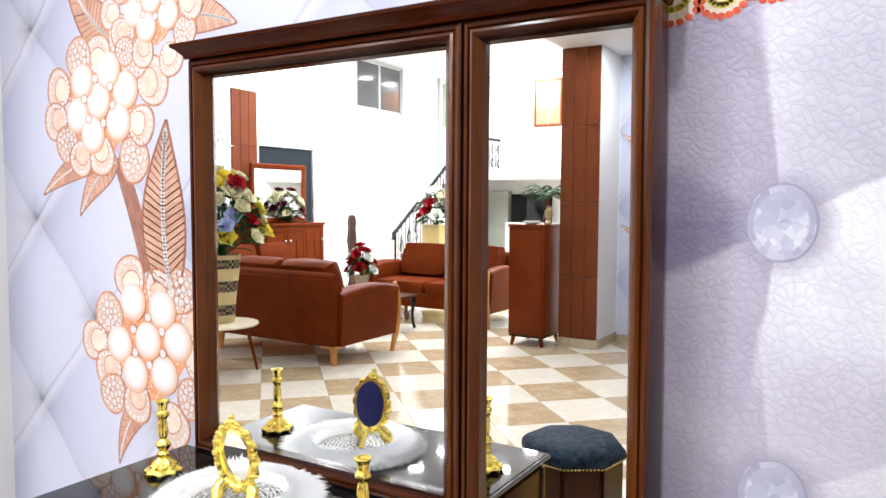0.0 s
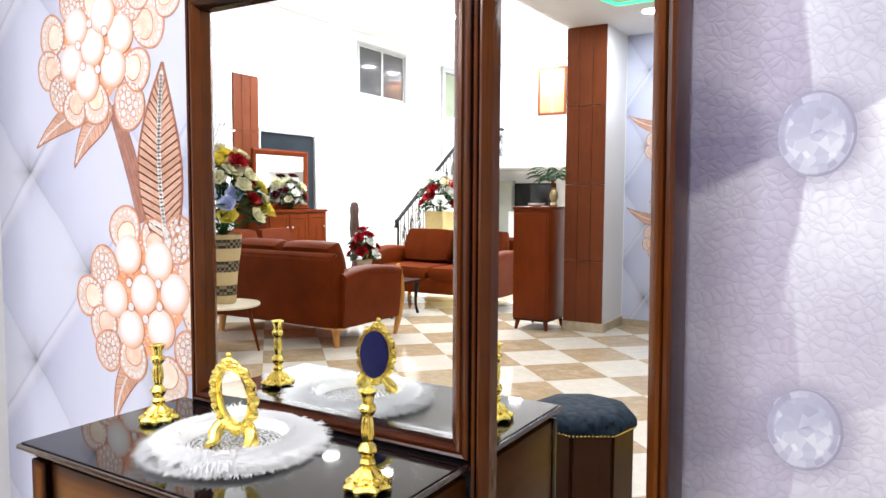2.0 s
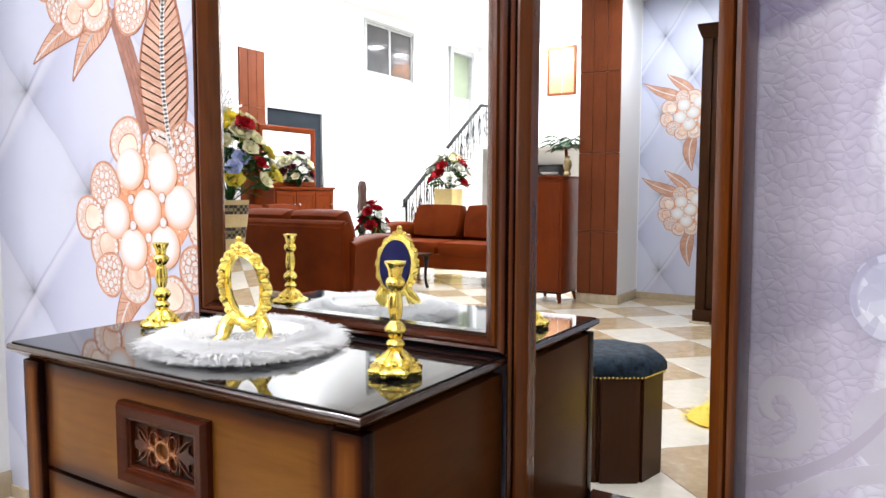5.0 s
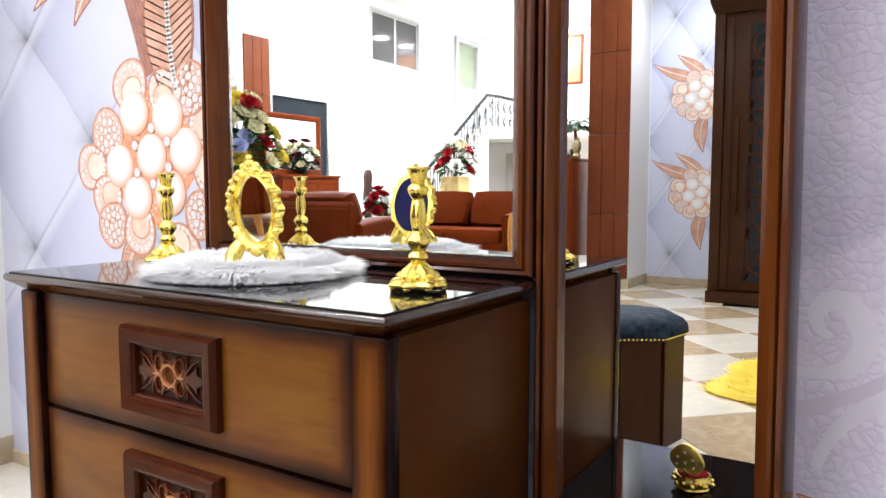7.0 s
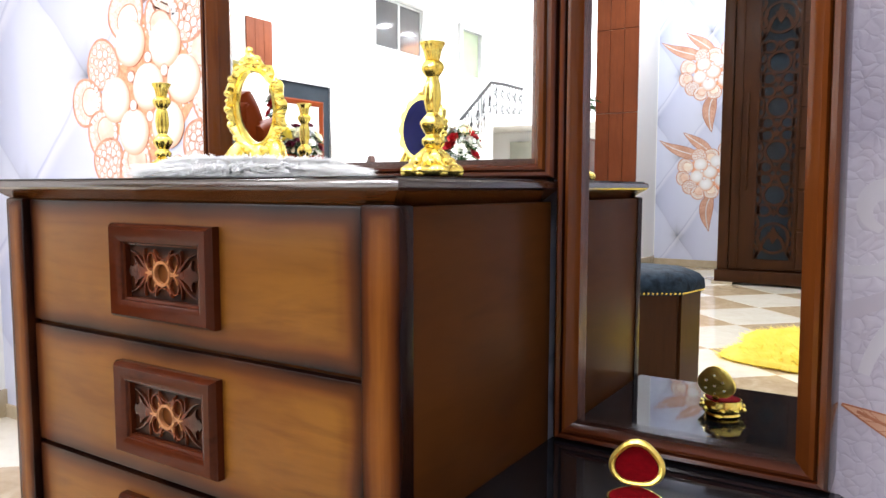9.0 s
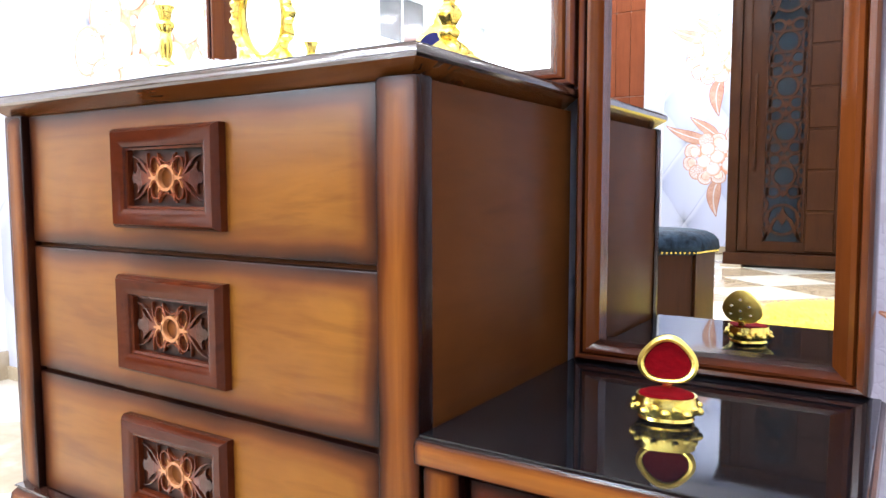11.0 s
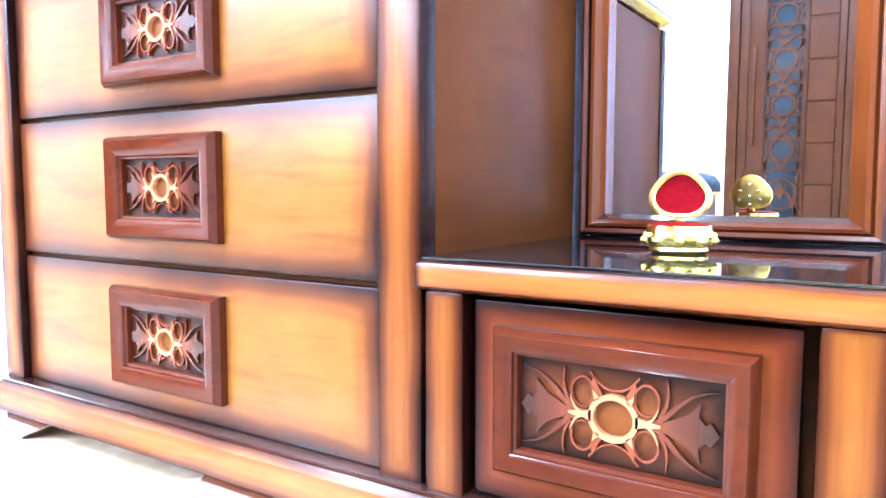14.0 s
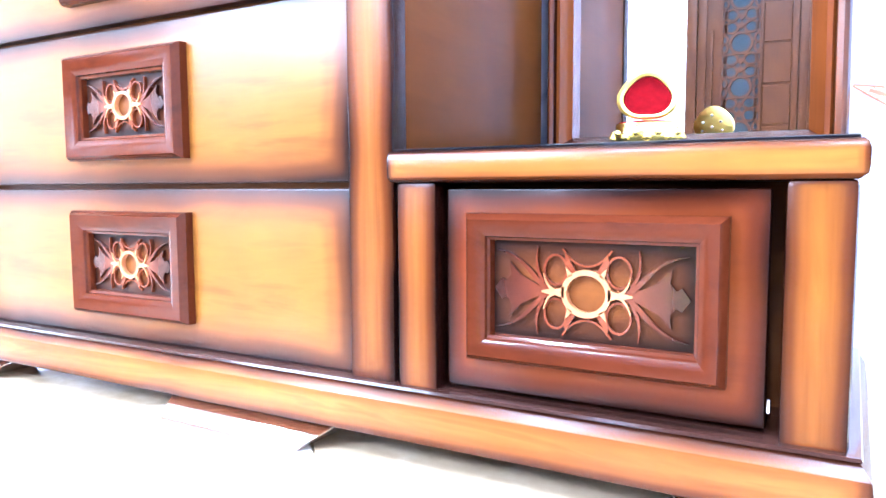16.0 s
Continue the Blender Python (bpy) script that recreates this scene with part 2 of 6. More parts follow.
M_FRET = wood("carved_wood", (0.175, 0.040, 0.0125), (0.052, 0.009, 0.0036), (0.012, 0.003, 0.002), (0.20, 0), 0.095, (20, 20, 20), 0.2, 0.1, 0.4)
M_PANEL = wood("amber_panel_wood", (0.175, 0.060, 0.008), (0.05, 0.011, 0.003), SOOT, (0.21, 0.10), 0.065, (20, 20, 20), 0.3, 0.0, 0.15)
M_WARD = wood("dark_walnut", (0.046, 0.0165, 0.0054), (0.019, 0.0064, 0.0026), SOOT, None, 0.05, (18, 18, 2.5), 0.32, 0.0, 0.10)
M_STOOL = wood("stool_walnut", (0.055, 0.020, 0.0065), (0.022, 0.0075, 0.003), SOOT, None, 0.05, (18, 18, 2.5), 0.3, 0.0, 0.14)
M_CAB = wood("mahogany", (0.150, 0.027, 0.0038), (0.075, 0.012, 0.0026), SOOT, None, 0.05, (12, 12, 2), 0.3, 0.0, 0.08)
M_CLAD = wood("cladding_wood", (0.17, 0.046, 0.016), (0.10, 0.024, 0.008), SOOT, None, 0.05, (22, 22, 1.6), 0.45, 0.0, 0.1)
M_LEG = wood("honey_wood", (0.50, 0.24, 0.055), (0.33, 0.13, 0.03), SOOT, None, 0.05, (16, 16, 3))
M_BLACK = plain("black_glass", (0.003, 0.003, 0.004), (0.006, 0.006, 0.007), 3, 0.035, 0, 0.0, 0, 40, 0.015)
M_PAINT = plain("white_paint", (0.80, 0.80, 0.79), (0.84, 0.84, 0.83), 1.5, 0.6, 0, 0.04, 0, 90)
M_CEIL = plain("ceiling_paint", (0.80, 0.80, 0.80), (0.83, 0.83, 0.83), 1.0, 0.7, 0, 0.02, 0, 50)
M_GOLD = plain("gilt_metal", (1.0, 0.74, 0.13), (1.0, 0.84, 0.24), 60, 0.20, 1.0, 0.25, 0, 180, 0.08, 0.5, 0.002)
M_LEATHER = plain("rust_leather", (0.092, 0.0150, 0.0022), (0.145, 0.0255, 0.0036), 3, 0.42, 0, 0.2, 0.0, 160, 0.1, 0.05, 0.003)
M_NAVY = plain("navy_velvet", (0.004, 0.005, 0.075), (0.006, 0.007, 0.10), 20, 0.85, 0, 0.05)
M_BLUEVELVET = plain("crushed_blue_velvet", (0.003, 0.006, 0.011), (0.024, 0.042, 0.064), 26, 0.7, 0, 0.4, 0, 120, 0.1, 0.12, 0.01)
M_RED = plain("red_velvet", (0.075, 0.0006, 0.002), (0.135, 0.0015, 0.004), 60, 0.95, 0, 0.3, spec=0.04)
M_IRON = plain("black_iron", (0.010, 0.010, 0.011), (0.02, 0.02, 0.022), 20, 0.45, 0.6)
M_CHROME = plain("steel", (0.6, 0.6, 0.62), (0.7, 0.7, 0.72), 30, 0.2, 1.0)


def hairy(name, a, b):
    """Fur: light passes through the hair."""
    k = Nodes(name)
    col = k.ramp(k.noise(k.coord(), 14, 3), [(0.3, a), (0.7, b)])
    m = k.finish(col, 0.9)
    tr, mx = k.add("ShaderNodeBsdfTranslucent"), k.add("ShaderNodeMixShader")
    k.link(col, tr.inputs[0])
    mx.inputs[0].default_value = 0.35
    k.link(k.b.outputs[0], mx.inputs[1])
    k.link(tr.outputs[0], mx.inputs[2])
    k.link(mx.outputs[0], k.t.nodes["Material Output"].inputs[0])
    return m


M_FUR = hairy("white_fur", (0.95, 0.955, 0.96), (0.98, 0.98, 0.98))
M_YELLOWFUR = hairy("yellow_fur", (0.92, 0.72, 0.08), (0.96, 0.82, 0.16))
M_SKIRT = plain("beige_stone", (0.42, 0.34, 0.22), (0.54, 0.45, 0.32), 12, 0.25, 0, 0.05)
M_DARK = plain("flat_dark_slate", (0.014, 0.019, 0.025), (0.020, 0.026, 0.033), 3, 0.8, spec=0.15)
k = Nodes("mirror_silver")
M_MIRROR = k.finish((0.93, 0.95, 0.95), 0.0, 1.0)
k = Nodes("downlight_glow")
k.b.inputs["Emission Color"].default_value, k.b.inputs["Emission Strength"].default_value = (1, 0.97, 0.92, 1), 12
M_LAMP = k.finish((0.9, 0.9, 0.9), 0.5)
k = Nodes("green_glow")
k.b.inputs["Emission Color"].default_value, k.b.inputs["Emission Strength"].default_value = (0.02, 0.9, 0.25, 1), 2.5
M_GREEN = k.finish((0.3, 0.9, 0.5), 0.5)

# ---- the shell of the place ----
def structure(name, bm, material, label, category, smooth=False):
    return tagged(part(name, bm, material, None, "", smooth), label, category, "", "structure")


XL, XR, XS = -7.80, 4.2, -2.30          # window wall, end wall, line of the pillars
YM, YF, YB = back(6.85), back(13.6), 0.0  # mural wall behind, far wall, wall of the dressing table

structure("floor", box(XL - 0.2, XR + 0.2, YF - 0.2, 0.2, -0.12, -0.004), M_SKIRT, "cream and brown marble tile floor, polished", "floor")
structure("wall_mirror_side", box(XL, XR, 0.0, 0.2, 0, HIGH), M_PAINT, "white painted wall behind the dressing table", "wall")
structure("wall_mural_side", box(XS, XR, YM - 0.2, YM, 0, LOW + 0.4), M_PAINT, "white painted wall across the showroom", "wall")
structure("wall_end", box(XR, XR + 0.2, YM - 0.2, 0.2, 0, LOW + 0.4), M_PAINT, "white painted end wall", "wall")
structure("wall_far", box(XL, XS + 0.2, YF - 0.2, YF, 0, HIGH), M_PAINT, "white painted far wall of the tall hall", "wall")
structure("wall_hall_side", box(XS, XS + 0.2, YF, YM - 0.2, 0, HIGH), M_PAINT, "white painted side wall of the tall hall", "wall")
structure("ceiling_low", box(XS, XR, YM - 0.2, 0.0, LOW, LOW + 0.3), M_CEIL, "white painted low ceiling with downlights", "ceiling")
structure("ceiling_high", box(XL - 0.2, XS + 0.2, YF - 0.2, 0.2, HIGH, HIGH + 0.2), M_CEIL, "white painted high ceiling with spotlights", "ceiling")
structure("ceiling_upstand", box(XS, XS + 0.12, YM - 0.2, 0.0, LOW + 0.3, HIGH), M_PAINT, "white edge between the two ceilings", "wall")

# window wall with a doorway, a high window and a door on the landing
DOORWAY, WINDOW, LANDING_DOOR = (6.80, 8.09, 0.0, 2.56), (9.30, 10.93, 3.40, 4.44), (12.27, 13.30, 2.40, 4.42)


def wall_with_holes(x0, x1, holes):
    """A wall along y from the dressing-table wall to the far wall; holes: (near, far, low, high)."""
    bm = bmesh.new()
    at = 0.0
    for a, b, lo, hi in holes:
        a, b = back(a), back(b)
        slab(bm, x0, x1, a, at, 0, HIGH)
        if lo > 0:
            slab(bm, x0, x1, b, a, 0, lo)
        slab(bm, x0, x1, b, a, hi, HIGH)
        at = b
    slab(bm, x0, x1, YF - 0.2, at, 0, HIGH)
    return bm


structure("wall_window_side", wall_with_holes(XL - 0.2, XL, (DOORWAY, WINDOW, LANDING_DOOR)), M_PAINT, "white painted wall with doorway and high window", "wall")
# added dark shell that closes off the openings, unseen behind panel and panes
structure("room_beyond", box(XL - 1.6, XL - 1.5, YF, back(5), 0, HIGH), M_DARK, "dark slate backing added behind the openings", "wall")
structure("floor_beyond", box(XL - 1.6, XL - 0.2, YF, back(5), -0.1, -0.005), M_SKIRT, "floor slab added behind the doorway", "floor")
structure("ceiling_beyond", box(XL - 1.6, XL - 0.2, YF, back(5), HIGH, HIGH + 0.1), M_DARK, "dark lid added behind the openings", "ceiling")

# skirting
for nm, b in (("baseboard_1", box(XS, XR, -0.012, 0, 0, 0.05, 0.002)), ("baseboard_2", box(XS + 0.40, XR, YM, YM + 0.012, 0, 0.075, 0.002)),
              ("baseboard_3", box(XL, XL + 0.012, back(6.8), 0, 0, 0.08)), ("baseboard_4", box(XL, XL + 0.012, back(9.4), back(8.1), 0, 0.08))):
    structure(nm, b, M_SKIRT, "beige stone skirting", "baseboard")


# pillars, clad in wood boards towards the hall
def pillar(name, x0, x1, y0, y1, face, top):
    p = thing(name, (x0 + x1) / 2, (y0 + y1) / 2, 0, "white pillar clad with reddish wood boards and a stone foot", "pillar", "", "structure")
    cx, cy = (x0 + x1) / 2, (y0 + y1) / 2
    part("core", box(x0 - cx, x1 - cx, y0 - cy, y1 - cy, 0, top), M_PAINT, p, "white painted core", False)
    part("stone_foot", box(x0 - cx - 0.012, x1 - cx + 0.012, y0 - cy - 0.012, y1 - cy + 0.012, 0, 0.105, 0.003), M_SKIRT, p, "beige stone foot")
    w = (x1 - x0) / 3
    edges = [0.107, 0.80, 1.66, 2.53, top]
    for i in range(3):
        for a, b in zip(edges, edges[1:]):
            bm = bmesh.new()
            yy = y1 - cy if face > 0 else y0 - cy
            slab(bm, x0 - cx + i * w + 0.002, x0 - cx + (i + 1) * w - 0.002, min(yy, yy + face * 0.022), max(yy, yy + face * 0.022), a + 0.002, b - 0.002, 0.003, 1)
            part("board", bm, M_CLAD, p)
    return p


pillar("pillar", -2.32, -1.86, YM, back(6.17), 1, LOW)
cl = thing("wall_cladding", XL, 0, 0, "reddish wood boards clad on the white wall", "cladding", "", "structure")
for i in range(3):
    ya = back(6.245 + 0.527 * (i + 1) / 3)
    for za, zb in ((0.08, 0.80), (0.80, 1.66), (1.66, 2.53), (2.53, LOW)):
        part("board", box(0.0, 0.022, ya + 0.002, ya + 0.1737, za + 0.002, zb - 0.002, 0.003, 1), M_CLAD, cl)
q = pillar("pillar", -2.76, -2.30, -0.40, 0.0, -1, LOW)

# ---- lamps ----
def downlight(x, y, z, watts, group, wide=1.0):
    d = thing("downlight", x, y, z, "round white recessed ceiling downlight, lit", "ceiling light", group)
    bm = bmesh.new()
    lathe(bm, [(0.075 * wide, -0.001), (0.095 * wide, -0.006), (0.098 * wide, -0.001)], 24)
    part("ring", bm, M_PAINT, d, "white ring")
    part("lens", lathe(bmesh.new(), [(0.075 * wide, -0.004), (0.072 * wide, -0.007)], 24), M_LAMP, d, "glowing lens")
    lamp = bpy.data.lights.new("downlight_lamp", "AREA")
    lamp.shape, lamp.size, lamp.energy, lamp.color = "DISK", 0.16 * wide, watts, (1.0, 0.985, 0.965)
    ob = new("lamp", lamp)
    ob.parent = d
    ob.matrix_basis = pose(0, 0, -0.02)
    return d


# added, unseen: (-0.70, -1.25) brightens the table top, (-1.30, -6.0) the mural wall
for x, y, watts in ((-0.70, -1.25, 30), (0.55, -1.15, 22), (2.40, -1.15, 6), (-1.30, -3.2, 24), (0.55, -3.2, 24), (2.40, -3.2, 6), (-1.30, -6.0, 34), (0.55, -5.3, 22), (2.40, -5.3, 22)):
    downlight(x, y, LOW, watts, "downlights in the low ceiling")
for x, y in ((-5.75, -7.55), (-5.73, -8.5), (-5.70, -9.4), (-5.85, -12.45), (-5.82, -13.5), (-4.45, -9.2), (-4.45, -10.35), (-6.95, -7.7), (-4.45, -5.0), (-3.3, -7.9)):
    downlight(x, y, HIGH, 90, "spotlights in the high ceiling", 1.7)
# one dimmer lamp, added to fill the near end of the hall
downlight(-4.2, -1.9, HIGH, 40, "spotlights in the high ceiling", 1.7)

# ---- dressing table: chest of drawers, low cupboard and plinth ----
def fretwork(w, h, y, depth):
    """Pierced ornament: an oval ring, four loops, bows, and a tulip with two long leaves to each side."""
    bm = bmesh.new()
    a, b = w / 2, h / 2
    for sx in (-1, 1):
        for sz in (-1, 1):
            ribbon(bm, circle(sx * 0.320 * a, sz * 0.44 * b, 0.118 * a, 0.30 * b, 22), 0.023 * a, y, depth * 0.8, True)
            # long leaf to the corner, and a shorter one with a thorn beside it
            ribbon(bm, bez((sx * 0.36 * a, sz * 0.02 * b), (sx * 0.54 * a, sz * 0.10 * b), (sx * 0.62 * a, sz * 0.72 * b), (sx * 0.97 * a, sz * 0.80 * b), 14),
                   [a * v for v in (0.04, 0.045, 0.048, 0.050, 0.050, 0.048, 0.044, 0.04, 0.034, 0.028, 0.022, 0.018, 0.012, 0.005)], y, depth * 0.9)
            ribbon(bm, bez((sx * 0.44 * a, sz * 0.18 * b), (sx * 0.52 * a, sz * 0.34 * b), (sx * 0.54 * a, sz * 0.58 * b), (sx * 0.51 * a, sz * 0.88 * b), 9),
                   [a * v for v in (0.022, 0.030, 0.032, 0.030, 0.026, 0.022, 0.017, 0.011, 0.004)], y, depth * 0.85)
            # spurs where ring and loops meet
            plate(bm, [(sx * 0.15 * a, sz * 0.36 * b), (sx * 0.23 * a, sz * 0.60 * b), (sx * 0.21 * a, sz * 0.80 * b), (sx * 0.175 * a, sz * 0.66 * b), (sx * 0.11 * a, sz * 0.44 * b)], y, depth * 0.95)
        tulip = [(0.42, -0.05), (0.56, -0.16), (0.70, -0.30), (0.82, -0.56), (0.80, -0.30), (0.86, -0.16), (0.91, -0.22), (0.99, 0.0), (0.91, 0.22), (0.86, 0.16), (0.80, 0.30), (0.82, 0.56), (0.70, 0.30), (0.56, 0.16), (0.42, 0.05)]
        plate(bm, [(sx * p * a, q * b) for p, q in tulip], y, depth * 0.85)
    for sz in (-1, 1):
        ribbon(bm, bez((-0.25 * a, sz * 0.86 * b), (-0.10 * a, sz * 0.42 * b), (0.10 * a, sz * 0.42 * b), (0.25 * a, sz * 0.86 * b), 12), 0.020 * a, y, depth * 0.7)
    return bm


def fret_ring(w, h, y, depth):
    """The oval ring in the middle, with a bright node to each side and four small thorns."""
    bm = bmesh.new()
    a, b = w / 2, h / 2
    ribbon(bm, circle(0, 0, 0.225 * a, 0.42 * b, 36), 0.054 * a, y, depth, True)
    for sx in (-1, 1):
        ribbon(bm, [(sx * 0.22 * a, 0), (sx * 0.30 * a, 0), (sx * 0.36 * a, 0), (sx * 0.46 * a, 0)], [0.12 * a, 0.06 * a, 0.06 * a, 0.02 * a], y, depth)
        for sz in (-1, 1):
            ribbon(bm, bez((sx * 0.32 * a, sz * 0.03 * b), (sx * 0.38 * a, sz * 0.06 * b), (sx * 0.42 * a, sz * 0.18 * b), (sx * 0.44 * a, sz * 0.36 * b), 7), [a * v for v in (0.026, 0.026, 0.024, 0.02, 0.016, 0.011, 0.005)], y, depth * 0.98)
            plate(bm, [(sx * 0.13 * a, sz * 0.36 * b), (sx * 0.21 * a, sz * 0.52 * b), (sx * 0.185 * a, sz * 0.30 * b)], y, depth)
    return bm


def carved_handle(parent, cx, cz, w, h, y, rim, proud, label):
    """A framed, carved plaque; y: the face it sits on."""
    fr = part("plaque_frame", rect_frame(bmesh.new(), cx - w / 2, cx + w / 2, cz - h / 2, cz + h / 2,
              [(0, y), (0, y - proud * 0.55), (0.003, y - proud * 0.8), (0.007, y - proud), (rim * 0.55, y - proud * 0.93), (rim * 0.86, y - proud * 0.74), (rim * 0.9, y - proud * 0.58), (rim, y - proud * 0.5), (rim + 0.002, y)]),
              M_MITRE, parent, label, True, 25)
    iw, ih = w - 2 * rim, h - 2 * rim
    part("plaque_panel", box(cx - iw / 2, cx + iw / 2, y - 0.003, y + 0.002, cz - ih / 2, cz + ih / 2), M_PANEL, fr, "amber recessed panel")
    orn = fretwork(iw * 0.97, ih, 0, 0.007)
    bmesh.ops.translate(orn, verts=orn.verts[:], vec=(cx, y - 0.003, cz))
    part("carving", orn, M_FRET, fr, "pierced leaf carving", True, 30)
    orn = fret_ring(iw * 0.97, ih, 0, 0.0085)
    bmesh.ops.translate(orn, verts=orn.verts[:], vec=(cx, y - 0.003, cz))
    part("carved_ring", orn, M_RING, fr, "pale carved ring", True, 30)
    return fr


table = thing("dressing_table", 0, 0, 0, "amber and dark brown wooden dressing table with black glass tops", "dressing table")
FY = -0.600
# carcass of the chest
part("chest_carcass", box(-0.995, -0.013, -0.585, -0.125, 0.09, 0.842, 0.002), M_SIDE, table, "dark brown side panels")
for x0, x1 in ((-1.000, -0.937), (-0.077, -0.009)):
    part("chest_post", box(x0, x1, -0.613, -0.578, 0.101, 0.846, 0.006), M_POST, table, "amber post with dark edges")
# top: bevelled edge and black glass
bm = bmesh.new()
rings = []
for grow, z in ((-0.034, 0.842), (-0.030, 0.845), (-0.016, 0.856), (-0.004, 0.864), (0.0, 0.868), (0.0, 0.876), (-0.003, 0.880), (-0.006, 0.880)):
    rings.append([Vector((-1.038 - grow, -0.628 - grow, z)), Vector((0.0 + grow, -0.628 - grow, z)), Vector((0.0 + grow, -0.120, z)), Vector((-1.038 - grow, -0.120, z))])
part("chest_top", strip_rings(bmesh.new(), rings[:4]), M_LEDGE, table, "brown moulded wooden cove", True, 20)
part("top_edge", strip_rings(bm, rings[3:]), M_BEAD, table, "dark lacquered edge", True, 40)
part("glass_top", box(-1.030, -0.008, -0.620, -0.122, 0.8795, 0.8835, 0.0012, 1), M_BLACK, table, "glossy black glass top")
for i, (z0, z1) in enumerate(((0.602, 0.843), (0.354, 0.594), (0.107, 0.346))):
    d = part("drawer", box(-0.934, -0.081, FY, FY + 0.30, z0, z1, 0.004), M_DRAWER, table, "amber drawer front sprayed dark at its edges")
    carved_handle(d, -0.507, (0.722, 0.4745, 0.228)[i], 0.267, 0.167, FY, 0.037, 0.024, "red-brown raised plaque handle")
# low cupboard
part("cupboard_carcass", box(-0.006, 0.476, -0.500, -0.125, 0.09, 0.352, 0.002), M_SIDE, table, "dark brown cupboard body")
part("cupboard_side", box(0.456, 0.478, -0.577, -0.501, 0.09, 0.352, 0.002), M_SIDE, table, "dark brown side panel")
part("door_latch", box(0.4125, 0.4155, -0.603, -0.596, 0.128, 0.142, 0.001), M_CHROME, table, "small steel latch")
for x0, x1 in ((-0.002, 0.053), (0.424, 0.483)):
    part("cupboard_post", box(x0, x1, -0.617, -0.575, 0.101, 0.353, 0.007), M_POST, table, "amber post with dark edges")
door = part("cupboard_door", box(0.061, 0.411, -0.604, -0.585, 0.112, 0.345, 0.003), M_DOORN, table, "red-brown cupboard door")
carved_handle(door, 0.235, 0.2335, 0.283, 0.169, -0.604, 0.030, 0.024, "red-brown raised frame")
bm = bmesh.new()
rings = []
for grow, z in ((-0.008, 0.353), (-0.001, 0.358), (0.0, 0.366), (0.0, 0.380), (-0.002, 0.386), (-0.006, 0.389)):
    rings.append([Vector((-0.008, -0.627 - grow, z)), Vector((0.490 + grow, -0.627 - grow, z)), Vector((0.490 + grow, -0.120, z)), Vector((-0.008, -0.120, z))])
part("cupboard_top", strip_rings(bm, rings), M_TOPRAIL, table, "amber edge moulding", True, 20)
part("glass_top", box(-0.006, 0.482, -0.618, -0.122, 0.3885, 0.3925, 0.0012, 1), M_BLACK, table, "glossy black glass top")
# plinth rail and feet
bm = bmesh.new()
rings = []
for grow, z in ((0.0, 0.036), (0.012, 0.040), (0.014, 0.055), (0.010, 0.085), (0.004, 0.094), (0.0, 0.0985), (-0.02, 0.101)):
    rings.append([Vector((-1.005 - grow, -0.618 - grow, z)), Vector((0.492 + grow, -0.618 - grow, z)), Vector((0.492 + grow, -0.125, z)), Vector((-1.005 - grow, -0.125, z))])
part("plinth", strip_rings(bm, rings), M_RAIL, table, "amber plinth rail", True, 25)


bm = bmesh.new()
rings = []
for grow, z in ((-0.030, 0.0995), (0.004, 0.0990), (0.0075, 0.1010), (0.0065, 0.1045), (0.001, 0.1060), (-0.030, 0.1062)):
    rings.append([Vector((-1.000 - grow, -0.617 - grow, z)), Vector((0.487 + grow, -0.617 - grow, z)), Vector((0.487 + grow, -0.125, z)), Vector((-1.000 - grow, -0.125, z))])
part("plinth_bead", strip_rings(bm, rings), M_BEAD, table, "dark glossy bead along the plinth", True, 40)


def foot(x0, x1, tl, tr, y0, y1):
    bm = bmesh.new()
    rings = []
    for z, s, front in ((0.0, 0.0, 0.0), (0.007, 0.12, 0.0), (0.036, 1.0, 0.030)):
        rings.append([Vector((x0 - tl * s, y0 + front, z)), Vector((x1 + tr * s, y0 + front, z)), Vector((x1 + tr * s, y1, z)), Vector((x0 - tl * s, y1, z))])
    strip_rings(bm, rings)
    bmesh.ops.bevel(bm, geom=bm.edges[:], offset=0.002, segments=1, affect="EDGES")
    return bm


for x0, x1, tl, tr in ((-1.044, -0.905, 0.0, 0.07), (-0.417, -0.148, 0.0, 0.048), (0.38, 0.50, 0.06, 0.0)):
    part("foot", foot(x0, x1, tl, tr, -0.640, -0.53), M_FOOT, table, "slanted dark wooden foot")
    part("foot", foot(x0, x1, tl, tr, -0.24, -0.14), M_FOOT, table, "slanted dark wooden foot")

# ---- the two mirrors above it ----
mirror = thing("dressing_mirror", 0, 0, 0, "two tall mirrors in dark red-brown wooden frames under one crown", "mirror")
PROFILE = [(0.0, -0.030), (0.0, -0.128), (0.06, -0.136), (0.18, -0.1395), (0.34, -0.137), (0.40, -0.130), (0.46, -0.136), (0.60, -0.1365), (0.78, -0.128), (0.92, -0.119), (1.0, -0.114), (1.0, -0.085)]


